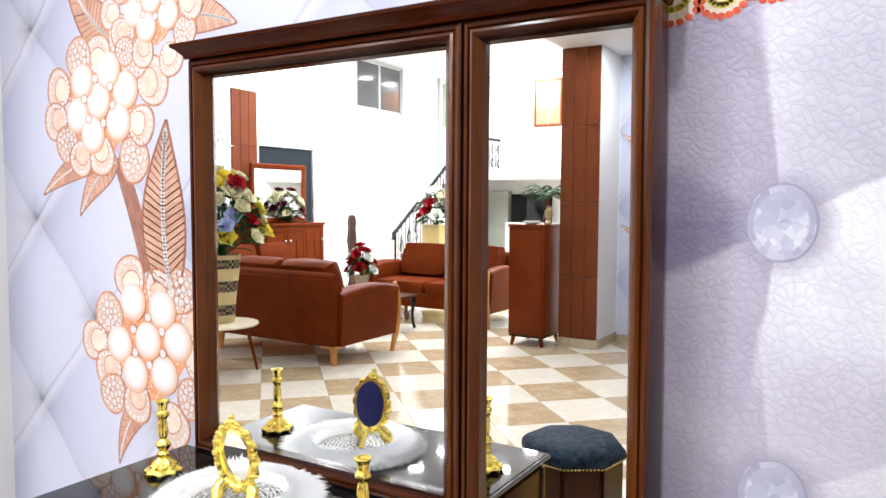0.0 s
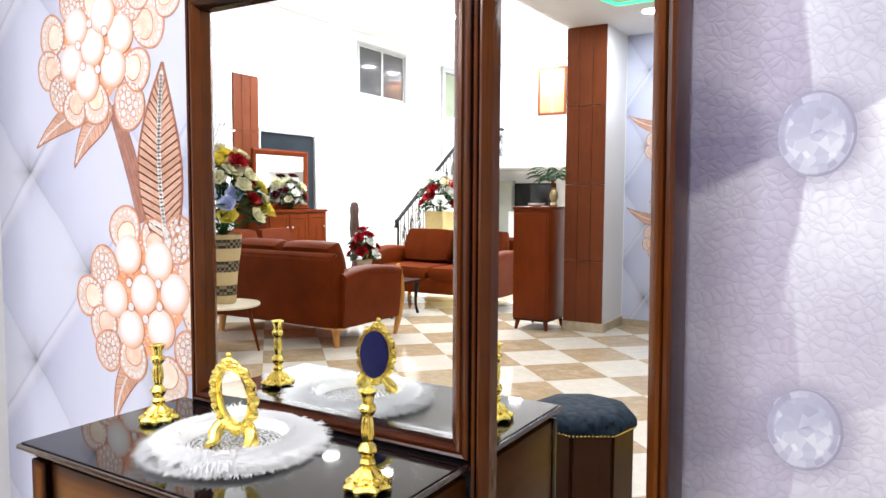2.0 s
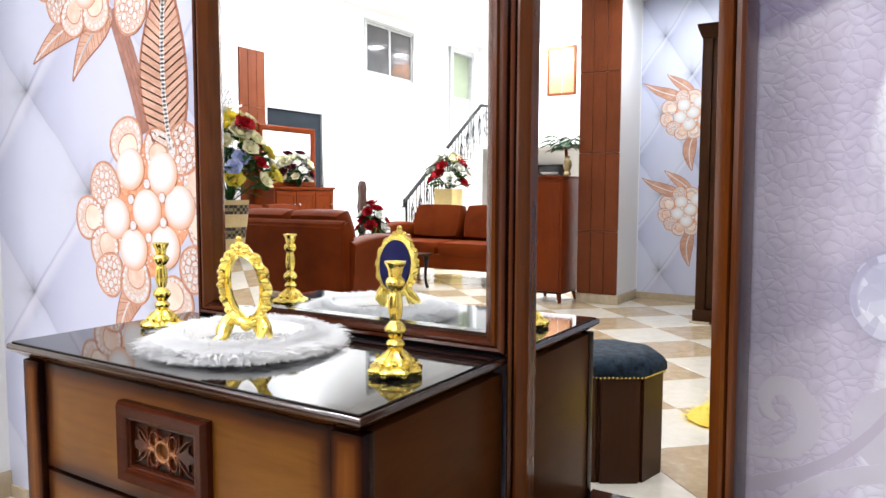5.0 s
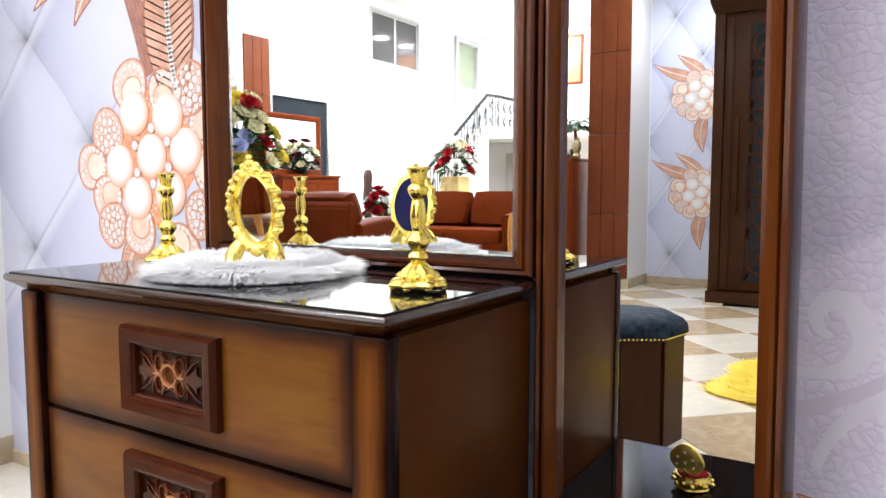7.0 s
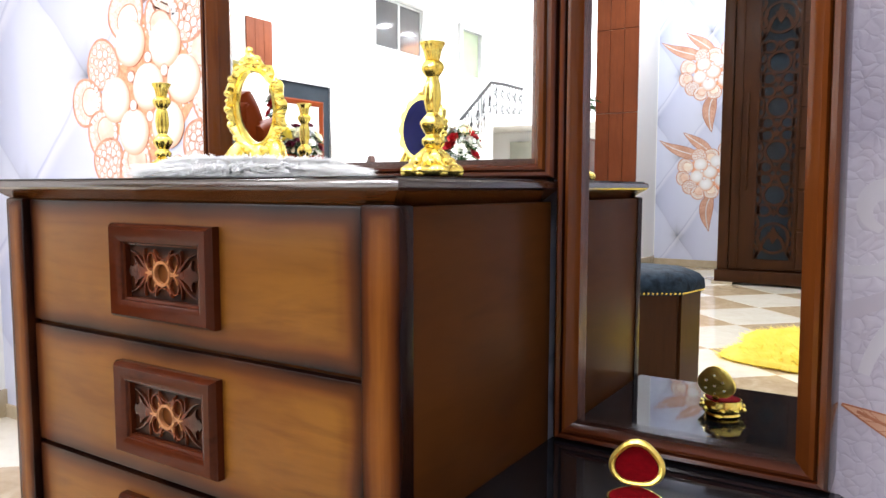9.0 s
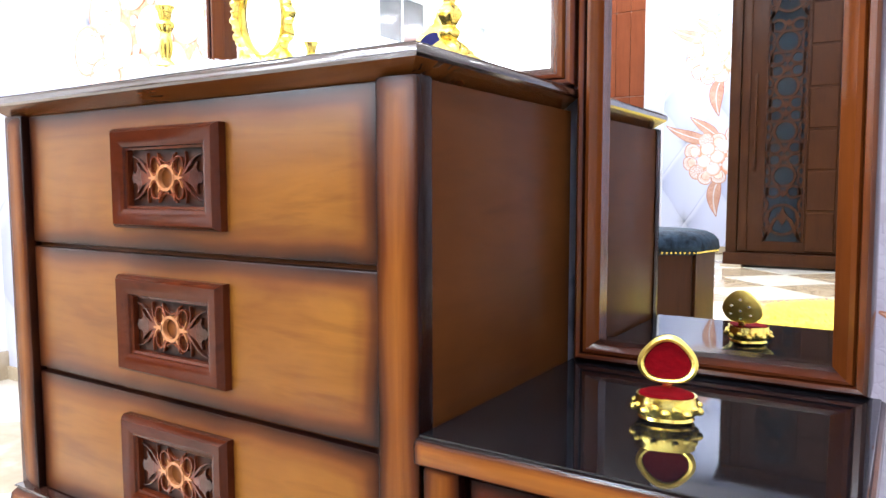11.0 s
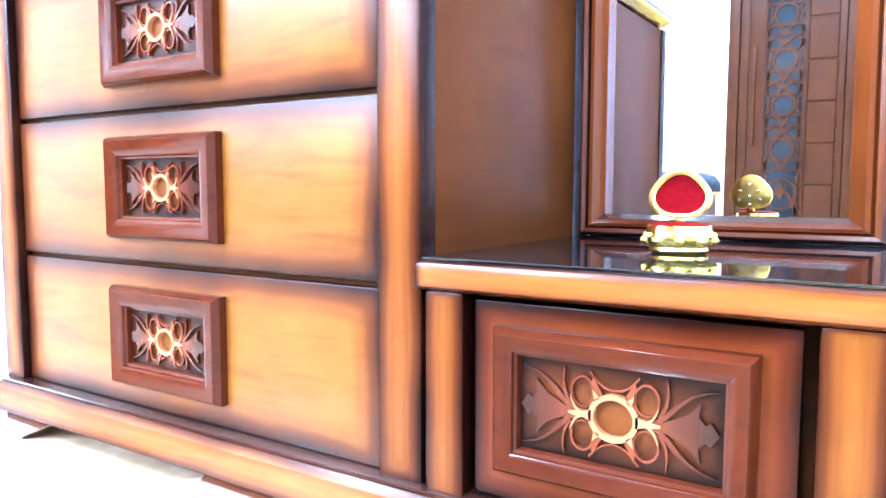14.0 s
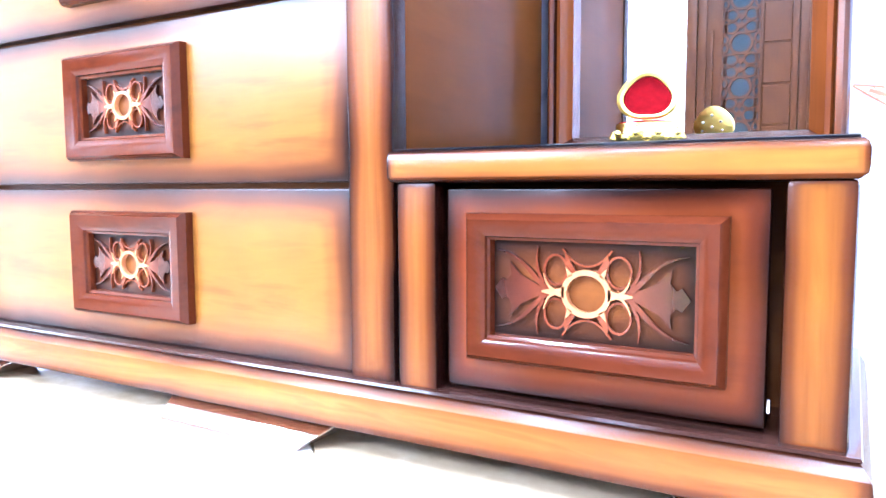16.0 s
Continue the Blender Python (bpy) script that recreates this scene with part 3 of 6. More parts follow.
def mirror_panel(x0, x1, z0, z1, left, right, bottom, top, lean=0.0):
    """Stiles and rails are separate lengths, cut on the mitre; the outer stile leans in by a little."""
    corner = [(x0, z0, left, bottom), (x1, z0, -right, bottom), (x1 - lean, z1, -right, -top), (x0, z1, left, -top)]
    for i in range(4):
        a, b = corner[i], corner[(i + 1) % 4]
        if i % 2 == 0:
            rings = [[Vector((c[0] + c[2] * d, y, c[1] + c[3] * d)) for d, y in PROFILE] for c in (a, b)]
            part("bottom_rail" if i == 0 else "top_rail", strip_rings(bmesh.new(), rings), M_MRAIL, mirror, "", True, 25)
            continue
        for name, prof, mat, label in (("stile", PROFILE[:6] + [(0.40, -0.030)], M_UPRIGHT, ""), ("stile_moulding", [(0.405, -0.085), (0.405, -0.130)] + PROFILE[6:], M_INNER, "inner moulding, hall light painted into its amber")):
            rings = [[Vector((c[0] + c[2] * d, y, c[1] + c[3] * d)) for d, y in prof] for c in (a, b)]
            part(name, strip_rings(bmesh.new(), rings), mat, mirror, label, True, 25)
    part("mirror_glass", box(x0 + 0.03, x1 - 0.03, GLASS_Y, GLASS_Y + 0.004, z0 + 0.03, z1 - 0.03), M_MIRROR, mirror, "clear silvered mirror glass", False)
    part("back_board", box(x0 + 0.002, x1 - lean - 0.002, -0.088, -0.03, z0 + 0.003, z1 - 0.003), M_SIDE, mirror, "brown back board", False)


mirror_panel(-0.976, -0.0005, 0.8838, 2.103, 0.041, 0.060, 0.040, 0.050)
mirror_panel(0.0005, 0.468, 0.393, 2.103, 0.041, 0.053, 0.038, 0.050, 0.014)
bm = bmesh.new()
rings = []
for grow, z in ((0.0, 2.1035), (0.004, 2.104), (0.006, 2.112), (0.022, 2.130), (0.034, 2.138), (0.036, 2.147), (0.030, 2.150)):
    rings.append([Vector((-0.976 - grow, -0.142 - grow, z)), Vector((0.456 + grow, -0.142 - grow, z)), Vector((0.456 + grow, -0.02, z)), Vector((-0.976 - grow, -0.02, z))])
part("crown", strip_rings(bm, rings), M_MITRE, mirror, "dark moulded crown", True, 20)

# ---- printed wallpaper ----
def tuft_paper(name, x0, z0, wx, wz):
    """Print of quilted lilac silk: diamonds between creases."""
    k = Nodes(name)
    sep = k.add("ShaderNodeSeparateXYZ")
    k.link(k.coord(), sep.inputs[0])
    a = k.val("DIVIDE", k.val("SUBTRACT", sep.outputs[0], x0), wx)
    b = k.val("DIVIDE", k.val("SUBTRACT", sep.outputs[2], z0), wz)
    wob = k.val("MULTIPLY", k.val("SUBTRACT", k.noise(k.coord(), 3.0, 2), 0.5), 0.10)
    u, v = k.val("FRACT", k.val("ADD", k.val("ADD", a, b), wob)), k.val("FRACT", k.val("ADD", k.val("SUBTRACT", a, b), wob))
    du = k.val("SUBTRACT", 0.5, k.val("ABSOLUTE", k.val("SUBTRACT", u, 0.5)))
    dv = k.val("SUBTRACT", 0.5, k.val("ABSOLUTE", k.val("SUBTRACT", v, 0.5)))
    near = k.val("MINIMUM", du, k.val("ADD", dv, 0.03))
    knot = k.val("MAXIMUM", du, dv)
    line = k.ramp(near, [(0.0, (0.72, 0.72, 0.74)), (0.014, (0.88, 0.88, 0.89)), (0.08, (0.96, 0.96, 0.96)), (0.3, (1, 1, 1))])
    pit = k.ramp(knot, [(0.0, (0.36, 0.36, 0.36)), (0.05, (0.72, 0.72, 0.72)), (0.16, (0.95, 0.95, 0.95)), (0.3, (1, 1, 1))])
    side = k.ramp(k.val("ADD", k.val("MULTIPLY", u, 0.45), k.val("MULTIPLY", v, 0.55)), [(0.0, (0.42, 0.45, 0.62)), (0.4, (0.56, 0.59, 0.75)), (1.0, (0.66, 0.69, 0.82))])
    gleam = k.ramp(v, [(0.0, (0, 0, 0)), (0.008, (0.0, 0.0, 0.0)), (0.035, (0.40, 0.40, 0.40)), (0.13, (0, 0, 0))], True)
    line = k.mix(k.ramp(knot, [(0.08, (0, 0, 0)), (0.42, (0.6, 0.6, 0.6))]), line, (1, 1, 1))
    col = k.mix(1.0, k.mix(1.0, side, line, "MULTIPLY"), pit, "MULTIPLY")
    col = k.mix(gleam, col, (0.85, 0.85, 0.92))
    k.bump(k.noise(k.coord(), 900, 2), 0.05, 0.001)
    return k.finish(col, 0.42)


def leather_paper(name, cx, cz, step):
    """Print of pale purple-grey leather pulled in by crystal buttons."""
    k = Nodes(name)
    sep = k.add("ShaderNodeSeparateXYZ")
    k.link(k.coord(), sep.inputs[0])
    dx = k.val("SUBTRACT", sep.outputs[0], cx)
    wob1 = k.val("MULTIPLY", k.val("SUBTRACT", k.noise(k.coord(), 6.0, 2), 0.5), 0.02)
    # round each button, from the left by way of below, right and above
    folds = [(0.0, (0.23, 0.21, 0.32)), (0.070, (0.26, 0.24, 0.35)), (0.090, (0.50, 0.48, 0.58)), (0.222, (0.47, 0.44, 0.56)), (0.23, (0.76, 0.77, 0.85)), (0.40, (0.74, 0.75, 0.83)),
                       (0.47, (0.86, 0.87, 0.92)), (0.575, (0.86, 0.87, 0.92)), (0.583, (0.55, 0.55, 0.65)), (0.72, (0.60, 0.60, 0.70)), (0.765, (0.70, 0.71, 0.79)), (0.772, (0.45, 0.42, 0.54)), (0.90, (0.45, 0.42, 0.53)), (0.945, (0.30, 0.28, 0.39)), (1.0, (0.27, 0.25, 0.36))]
    fans, near = [], []
    for low in (0, 1):
        dz = k.val("SUBTRACT", sep.outputs[2], cz - low * step)
        ang = k.val("ADD", k.val("ADD", k.val("DIVIDE", k.val("ARCTAN2", dz, dx), 2 * math.pi), 0.5), wob1)
        flat = [(p, tuple(0.45 * v + 0.55 * w for v, w in zip(c, (0.55, 0.53, 0.63)))) for p, c in folds]
        fans.append(k.ramp(ang, flat if low else folds))
        near.append(k.val("SQRT", k.val("ADD", k.val("MULTIPLY", dx, dx), k.val("MULTIPLY", dz, dz))))
    rise = k.add("ShaderNodeMapRange", )
    rise.interpolation_type = "SMOOTHSTEP"
    rise.inputs[1].default_value, rise.inputs[2].default_value = cz - step * 0.72, cz - step * 0.36
    k.link(sep.outputs[2], rise.inputs[0])
    fan = k.mix(rise.outputs[0], fans[1], fans[0])
    r = k.val("MINIMUM", near[0], near[1])
    vo = k.add("ShaderNodeTexVoronoi", feature="DISTANCE_TO_EDGE")
    vo.inputs["Scale"].default_value = 46
    wob = k.add("ShaderNodeVectorMath", operation="ADD")
    k.link(k.coord(), wob.inputs[0])
    nz = k.add("ShaderNodeTexNoise")
    nz.inputs["Scale"].default_value = 20
    sc = k.add("ShaderNodeVectorMath", operation="SCALE")
    sc.inputs[3].default_value = 0.034
    k.link(k.coord(), nz.inputs["Vector"])
    k.link(nz.outputs[1], sc.inputs[0])
    k.link(sc.outputs[0], wob.inputs[1])
    k.link(wob.outputs[0], vo.inputs["Vector"])
    crack = k.ramp(vo.outputs[0], [(0.0, (0.90, 0.89, 0.92)), (0.09, (0.955, 0.95, 0.965)), (0.24, (1.0, 1.0, 1.0)), (0.45, (1.035, 1.035, 1.03))])
    patch = k.ramp(k.noise(k.coord(), 3.5, 3), [(0.35, (0.92, 0.91, 0.95)), (0.65, (1.08, 1.08, 1.08))])
    show = k.ramp(k.noise(k.coord(), 4.0, 2), [(0.30, (0.25, 0.25, 0.25)), (0.6, (1, 1, 1))])
    col = k.mix(show, fan, k.mix(1.0, fan, crack, "MULTIPLY"))
    col = k.mix(1.0, col, patch, "MULTIPLY")
    col = k.mix(k.ramp(r, [(0.075, (0.75, 0.75, 0.75)), (0.115, (0, 0, 0))]), col, (0.36, 0.34, 0.46))
    k.bump(crack, 0.55, 0.012)
    return k.finish(col, 0.4)


def radial(name, stops, squeeze=1.0, hx=0.5, hz=0.5, rough=0.4):
    """Print of something round: tones by distance from a point of the piece's box."""
    k = Nodes(name)
    sep = k.add("ShaderNodeSeparateXYZ")
    k.link(k.coord("Generated"), sep.inputs[0])
    a, b = k.val("SUBTRACT", sep.outputs[0], hx), k.val("SUBTRACT", sep.outputs[2], hz)
    d = k.val("SQRT", k.val("ADD", k.val("MULTIPLY", a, a), k.val("MULTIPLY", b, b)))
    return k.finish(k.ramp(d, stops), rough)


def crystal_print(name):
    """Print of a faceted crystal button."""
    k = Nodes(name)
    sep = k.add("ShaderNodeSeparateXYZ")
    k.link(k.coord("Generated"), sep.inputs[0])
    a, b = k.val("SUBTRACT", sep.outputs[0], 0.48), k.val("SUBTRACT", sep.outputs[2], 0.5)
    ang = k.val("ADD", k.val("DIVIDE", k.val("ARCTAN2", b, a), 2 * math.pi), 0.5)
    d = k.val("SQRT", k.val("ADD", k.val("MULTIPLY", a, a), k.val("MULTIPLY", b, b)))
    cut = k.add("ShaderNodeTexVoronoi")
    cut.inputs["Scale"].default_value = 7.5
    k.link(k.coord("Generated"), cut.inputs["Vector"])
    shard = k.add("ShaderNodeSeparateXYZ")
    k.link(cut.outputs[1], shard.inputs[0])
    wn2 = k.add("ShaderNodeTexWhiteNoise", noise_dimensions="1D")
    k.link(k.val("ADD", k.val("FLOOR", k.val("MULTIPLY", ang, 22)), k.val("MULTIPLY", k.val("FLOOR", k.val("MULTIPLY", d, 13)), 7.3)), wn2.inputs[1])
    inner = k.ramp(k.val("ADD", k.val("MULTIPLY", shard.outputs[0], 0.40), k.ramp(ang, [(0.0, (0.42,) * 3), (0.3, (0.5,) * 3), (0.45, (0.55,) * 3), (0.6, (0.2,) * 3), (1.0, (0.4,) * 3)])), [(0.2, (0.36, 0.37, 0.52)), (0.55, (0.54, 0.56, 0.70)), (0.95, (0.84, 0.86, 0.93))])
    outer = k.ramp(wn2.outputs[0], [(0.0, (0.36, 0.36, 0.51)), (0.6, (0.47, 0.48, 0.62)), (1.0, (0.62, 0.63, 0.75))])
    col = k.mix(k.ramp(d, [(0.36, (0, 0, 0)), (0.40, (1, 1, 1))]), inner, outer)
    col = k.mix(k.ramp(d, [(0.465, (0, 0, 0)), (0.49, (1, 1, 1))]), col, (0.33, 0.32, 0.45))
    return k.finish(col, 0.35)


P_TUFT = tuft_paper("quilted_silk_print", -2.07, 1.60, 0.78, 0.75)
P_LEATHER = leather_paper("leather_print", 0.692, 1.634, 0.585)
P_CRYSTAL = crystal_print("crystal_button_print")
P_PEARL = radial("pearl_print", [(0.0, (0.90, 0.91, 0.92)), (0.10, (0.87, 0.87, 0.88)), (0.30, (0.80, 0.79, 0.79)), (0.40, (0.75, 0.69, 0.66)), (0.48, (0.76, 0.54, 0.42)), (0.56, (0.72, 0.38, 0.24)), (0.64, (0.60, 0.24, 0.12))], 1, 0.45, 0.56, 0.2)
P_COPPER = plain("copper_ground_print", (0.64, 0.21, 0.09), (0.86, 0.45, 0.26), 90, 0.4, 0, 0.0)
P_PETAL = plain("petal_print", (0.72, 0.46, 0.33), (0.85, 0.70, 0.60), 24, 0.4, 0, 0.0)
P_PAVE = plain("pave_print", (0.60, 0.42, 0.33), (0.82, 0.70, 0.63), 130, 0.4, 0, 0.0)
P_CREAM = plain("cream_petal_print", (0.80, 0.62, 0.48), (0.87, 0.81, 0.72), 14, 0.4, 0, 0.0)
P_RIM = plain("copper_rim_print", (0.46, 0.17, 0.085), (0.66, 0.35, 0.23), 40, 0.4, 0, 0.0)
P_DIAMOND = plain("diamond_print", (0.55, 0.54, 0.58), (0.86, 0.86, 0.88), 220, 0.3, 0, 0.0)
P_BEAD = plain("diamond_bead_print", (0.58, 0.53, 0.53), (0.90, 0.89, 0.89), 160, 0.35, 0, 0.0)
P_LEAF = plain("rose_gold_leaf_print", (0.50, 0.26, 0.17), (0.70, 0.43, 0.32), 9, 0.4, 0, 0.0)
P_RIB = plain("dark_copper_print", (0.30, 0.10, 0.055), (0.44, 0.17, 0.09), 20, 0.4, 0, 0.0)
P_STEM = plain("brown_stem_print", (0.24, 0.10, 0.075), (0.42, 0.21, 0.16), 18, 0.4, 0, 0.0)
P_GEMR = plain("red_gem_print", (0.62, 0.05, 0.02), (0.80, 0.16, 0.06), 60, 0.35, 0, 0.0)
P_GEMY = plain("yellow_gem_print", (0.60, 0.46, 0.04), (0.80, 0.68, 0.14), 60, 0.35, 0, 0.0)
P_SWIRL = plain("pale_swirl_print", (0.50, 0.48, 0.58), (0.58, 0.57, 0.66), 5, 0.4, 0, 0.0)
P_SWIRL_D = plain("mauve_swirl_print", (0.44, 0.41, 0.52), (0.49, 0.46, 0.57), 5, 0.4, 0, 0.0)


class Print:
    """Places flat printed shapes on a wall: s is 1 on the wall of the dressing table, -1 on the wall across."""

    def __init__(self, owner, y, s, ox=0.0, oz=0.0, size=1.0):
        self.owner, self.y, self.s, self.ox, self.oz, self.size = owner, y, s, ox, oz, size

    def put(self, name, bm, material, label=""):
        # shapes are drawn round the ornament's own origin, facing -y
        for v in bm.verts:
            v.co = Vector((self.ox + v.co.x * self.size, self.y + self.s * v.co.y, self.oz + v.co.z * self.size))
        return part(name, bm, material, self.owner, label, False)

    def disc(self, x, z, rx, rz, lay, material, name, n=20):
        return self.put(name, plate(bmesh.new(), circle(x, z, rx, rz, n), 0, lay * 0.0004), material)

    def flower(self, cx, cz, s, seed, pearls, petals):
        """pearls: (angle, distance) round the middle one; petals: (angle, distance, size); lengths in units of s."""
        rnd = random.Random(seed)
        rims, beads, base = bmesh.new(), bmesh.new(), bmesh.new()
        self.put("printed_flower_base", plate(base, [(cx + s * (1.55 + 0.12 * math.cos(5 * t)) * math.cos(t), cz + s * (1.5 + 0.10 * math.cos(4 * t)) * math.sin(t)) for t in (2 * math.pi * q / 40 for q in range(40))], 0, 0.0004), P_COPPER)
        for i, (deg, far, size) in enumerate(petals):
            a = radians(deg)
            px, pz = cx + s * far * math.cos(a), cz + s * far * math.sin(a)
            w, h = s * size, s * size * (0.92 + 0.16 * rnd.random())
            ca, sa = math.cos(a), math.sin(a)

            def lobe(f, shift=0.0, n=26):
                # egg-shaped, its broad end away from the flower's middle
                out = []
                for t in (2 * math.pi * q / n for q in range(n)):
                    u, v = f * h * math.cos(t) - shift * h, f * w * math.sin(t) * (1 + 0.16 * math.cos(t))
                    out.append((px + u * ca - v * sa, pz + u * sa + v * ca))
                return out

            lay = (2 + 0.28 * i) * 0.0004
            self.put("printed_petal", plate(bmesh.new(), lobe(1.0), 0, lay), P_PAVE)
            ribbon(rims, lobe(0.97), s * 0.060, 0, lay + 0.0002, True)
            heart_ = i % 3 != 1
            if heart_:
                self.put("printed_petal_heart", plate(bmesh.new(), lobe(0.56, 0.26, 20), 0, lay + 0.0002), P_CREAM if i % 2 else P_PETAL)
                ribbon(rims, lobe(0.58, 0.26, 20), s * 0.035, 0, lay + 0.00028, True)
                for q, (bx, bz) in enumerate(lobe(0.79, 0.06, 18)):
                    big = s * 0.062 * (0.8 + 0.4 * rnd.random())
                    plate(beads, circle(bx, bz, big, big, 7), 0, lay + 0.0003)
            else:
                for f, n in ((0.74, 14), (0.46, 8), (0.16, 3)):
                    for bx, bz in lobe(f, 0.0, n):
                        big = s * (0.085 if f < 0.6 else 0.066) * (0.8 + 0.4 * rnd.random())
                        plate(beads, circle(bx, bz, big, big, 7), 0, lay + 0.0003)
                        ribbon(rims, circle(bx, bz, big * 1.2, big * 1.2, 8), s * 0.018, 0, lay + 0.00032, True)
        self.put("printed_rims", rims, P_RIM)
        for q in range(110):
            a, d = rnd.random() * 6.283, s * (1.05 + 0.5 * rnd.random())
            plate(beads, circle(cx + d * math.cos(a), cz + d * math.sin(a), s * 0.034, s * 0.034, 5), 0, 0.0007)
        tagged(self.put("printed_beads", beads, P_BEAD), kind="stuff")
        spots = [(0, 0)] + [(d * math.cos(radians(a)), d * math.sin(radians(a))) for a, d in pearls]
        for i, (px, pz) in enumerate(spots):
            self.disc(cx + s * px, cz + s * pz, s * 0.535, s * 0.515, 7.4 + 0.1 * i, P_PEARL, "printed_pearl", 28)
        ring = [a for a, d in pearls]
        for i, a in enumerate(ring):
            b = ring[(i + 1) % len(ring)] + (360 if i == len(ring) - 1 else 0)
            m = radians((a + b) / 2)
            self.disc(cx + s * 0.66 * math.cos(m), cz + s * 0.64 * math.sin(m), s * 0.145, s * 0.145, 8.4, P_RIM, "printed_setting", 10)
            self.disc(cx + s * 0.66 * math.cos(m), cz + s * 0.64 * math.sin(m), s * 0.115, s * 0.115, 8.7, P_DIAMOND, "printed_diamond", 8)

    def leaf(self, p0, p1, p2, p3, width, lay=1.0, beads=True, ribs=26):
        mid = bez(p0, p1, p2, p3, 25)
        ws = [width * math.sin(math.pi * min(1.0, (0.06 + i / 24.0 * 0.94)) ** 0.8) + 0.002 for i in range(25)]
        self.put("printed_leaf", ribbon(bmesh.new(), mid, ws, 0, lay * 0.0004), P_LEAF)
        lines, dots = bmesh.new(), bmesh.new()
        for side in (-1, 1):
            edge = []
            for i in range(25):
                a, b = mid[max(i - 1, 0)], mid[min(i + 1, 24)]
                d = Vector((b[0] - a[0], b[1] - a[1])).normalized()
                edge.append((mid[i][0] - side * d.y * ws[i] / 2, mid[i][1] + side * d.x * ws[i] / 2))
            ribbon(lines, edge, width * 0.045, 0, lay * 0.0004 + 0.0003)
            for i in range(1, ribs):
                f = i / ribs * 22
                i0 = int(f)
                tip = min(i0 + 2, 24)
                ribbon(lines, [mid[i0], ((mid[i0][0] + edge[tip][0]) / 2, (mid[i0][1] + edge[tip][1]) / 2), edge[tip]], width * 0.020, 0, lay * 0.0004 + 0.0003)
        self.put("printed_leaf_ribs", lines, P_RIB)
        if beads:
            for i in range(1, 23):
                for f in (0.0, 0.5):
                    bx, bz = mid[i][0] + f * (mid[i + 1][0] - mid[i][0]), mid[i][1] + f * (mid[i + 1][1] - mid[i][1])
                    plate(dots, circle(bx, bz, width * 0.05, width * 0.05, 8), 0, lay * 0.0004 + 0.0005)
        else:
            ribbon(dots, mid[1:23], width * 0.085, 0, lay * 0.0004 + 0.0005)
        if beads:
            self.put("printed_leaf_beads", dots, P_BEAD)
        else:
            self.put("printed_leaf_vein", dots, P_RIB)

    def stem(self, p0, p1, p2, p3, w0, w1):
        mid = bez(p0, p1, p2, p3, 14)
        self.put("printed_stem", ribbon(bmesh.new(), mid, [w0 + (w1 - w0) * i / 13 for i in range(14)], 0, 0.0003), P_STEM)
        lines = bmesh.new()
        for o in (-0.25, 0.05, 0.3):
            ribbon(lines, [(x + o * w0, z) for x, z in mid], w0 * 0.07, 0, 0.0006)
        self.put("printed_stem_lines", lines, P_RIB)


mural = structure("wall_mural", box(XS, 0.02, -0.004, 0.0, 0.05, LOW), P_TUFT, "lilac quilted silk wallpaper printed with pearl jewel flowers", "wallpaper")
pr = Print(mural, -0.0042, 1)
pr.stem((-1.52, 1.83), (-1.48, 1.72), (-1.42, 1.62), (-1.36, 1.42), 0.07, 0.085)
pr.leaf((-1.24, 1.33), (-1.30, 1.55), (-1.28, 1.75), (-1.252, 1.95), 0.225, 2.0, True, 44)
pr.leaf((-1.55, 1.83), (-1.70, 1.84), (-1.88, 1.78), (-2.01, 1.69), 0.10, 1.5, True, 14)
pr.leaf((-1.53, 1.81), (-1.60, 1.80), (-1.70, 1.73), (-1.765, 1.61), 0.11, 1.8, True, 14)
pr.leaf((-1.46, 2.20), (-1.58, 2.26), (-1.74, 2.36), (-1.84, 2.60), 0.17, 1.5, True, 22)
pr.leaf((-1.22, 2.27), (-1.12, 2.31), (-1.00, 2.27), (-0.90, 2.235), 0.12, 1.5, True, 14)
pr.stem((-1.43, 2.22), (-1.40, 2.26), (-1.36, 2.30), (-1.33, 2.36), 0.06, 0.05)
pr.leaf((-1.37, 0.93), (-1.46, 0.92), (-1.53, 0.82), (-1.56, 0.68), 0.10, 1.5, True, 14)
pr.leaf((-1.30, 0.93), (-1.27, 0.88), (-1.25, 0.84), (-1.27, 0.78), 0.12, 1.5, True, 10)
PEARLS_A = ((4, 1.20), (55, 1.06), (121, 1.16), (190, 1.22), (240, 1.11), (307, 1.06))
PEARLS_B = ((10, 1.22), (60, 0.93), (141, 0.93), (200, 1.04), (253, 0.98), (324, 1.08))
PETALS_A = ((20, 2.05, 0.62), (46, 1.95, 0.60), (70, 1.48, 0.60), (114, 1.78, 0.64), (160, 1.75, 0.58), (185, 2.34, 0.56), (209, 1.98, 0.58), (226, 2.22, 0.56), (253, 1.78, 0.58), (294, 2.32, 0.62), (322, 2.1, 0.58), (350, 2.05, 0.60))
PETALS_B = ((9, 2.35, 0.66), (32, 1.85, 0.56), (58, 1.98, 0.58), (90, 1.30, 0.56), (125, 1.52, 0.58), (166, 1.95, 0.60), (192, 2.12, 0.56), (216, 1.90, 0.56), (240, 1.80, 0.54), (273, 1.50, 0.56), (312, 2.20, 0.62), (338, 1.96, 0.56))
pr.flower(-1.630, 2.037, 0.133, 3, PEARLS_B, PETALS_B)
pr.flower(-1.373, 1.166, 0.136, 5, PEARLS_A, PETALS_A)
pr.flower(-1.316, 2.365, 0.10, 7, PEARLS_B, PETALS_A)

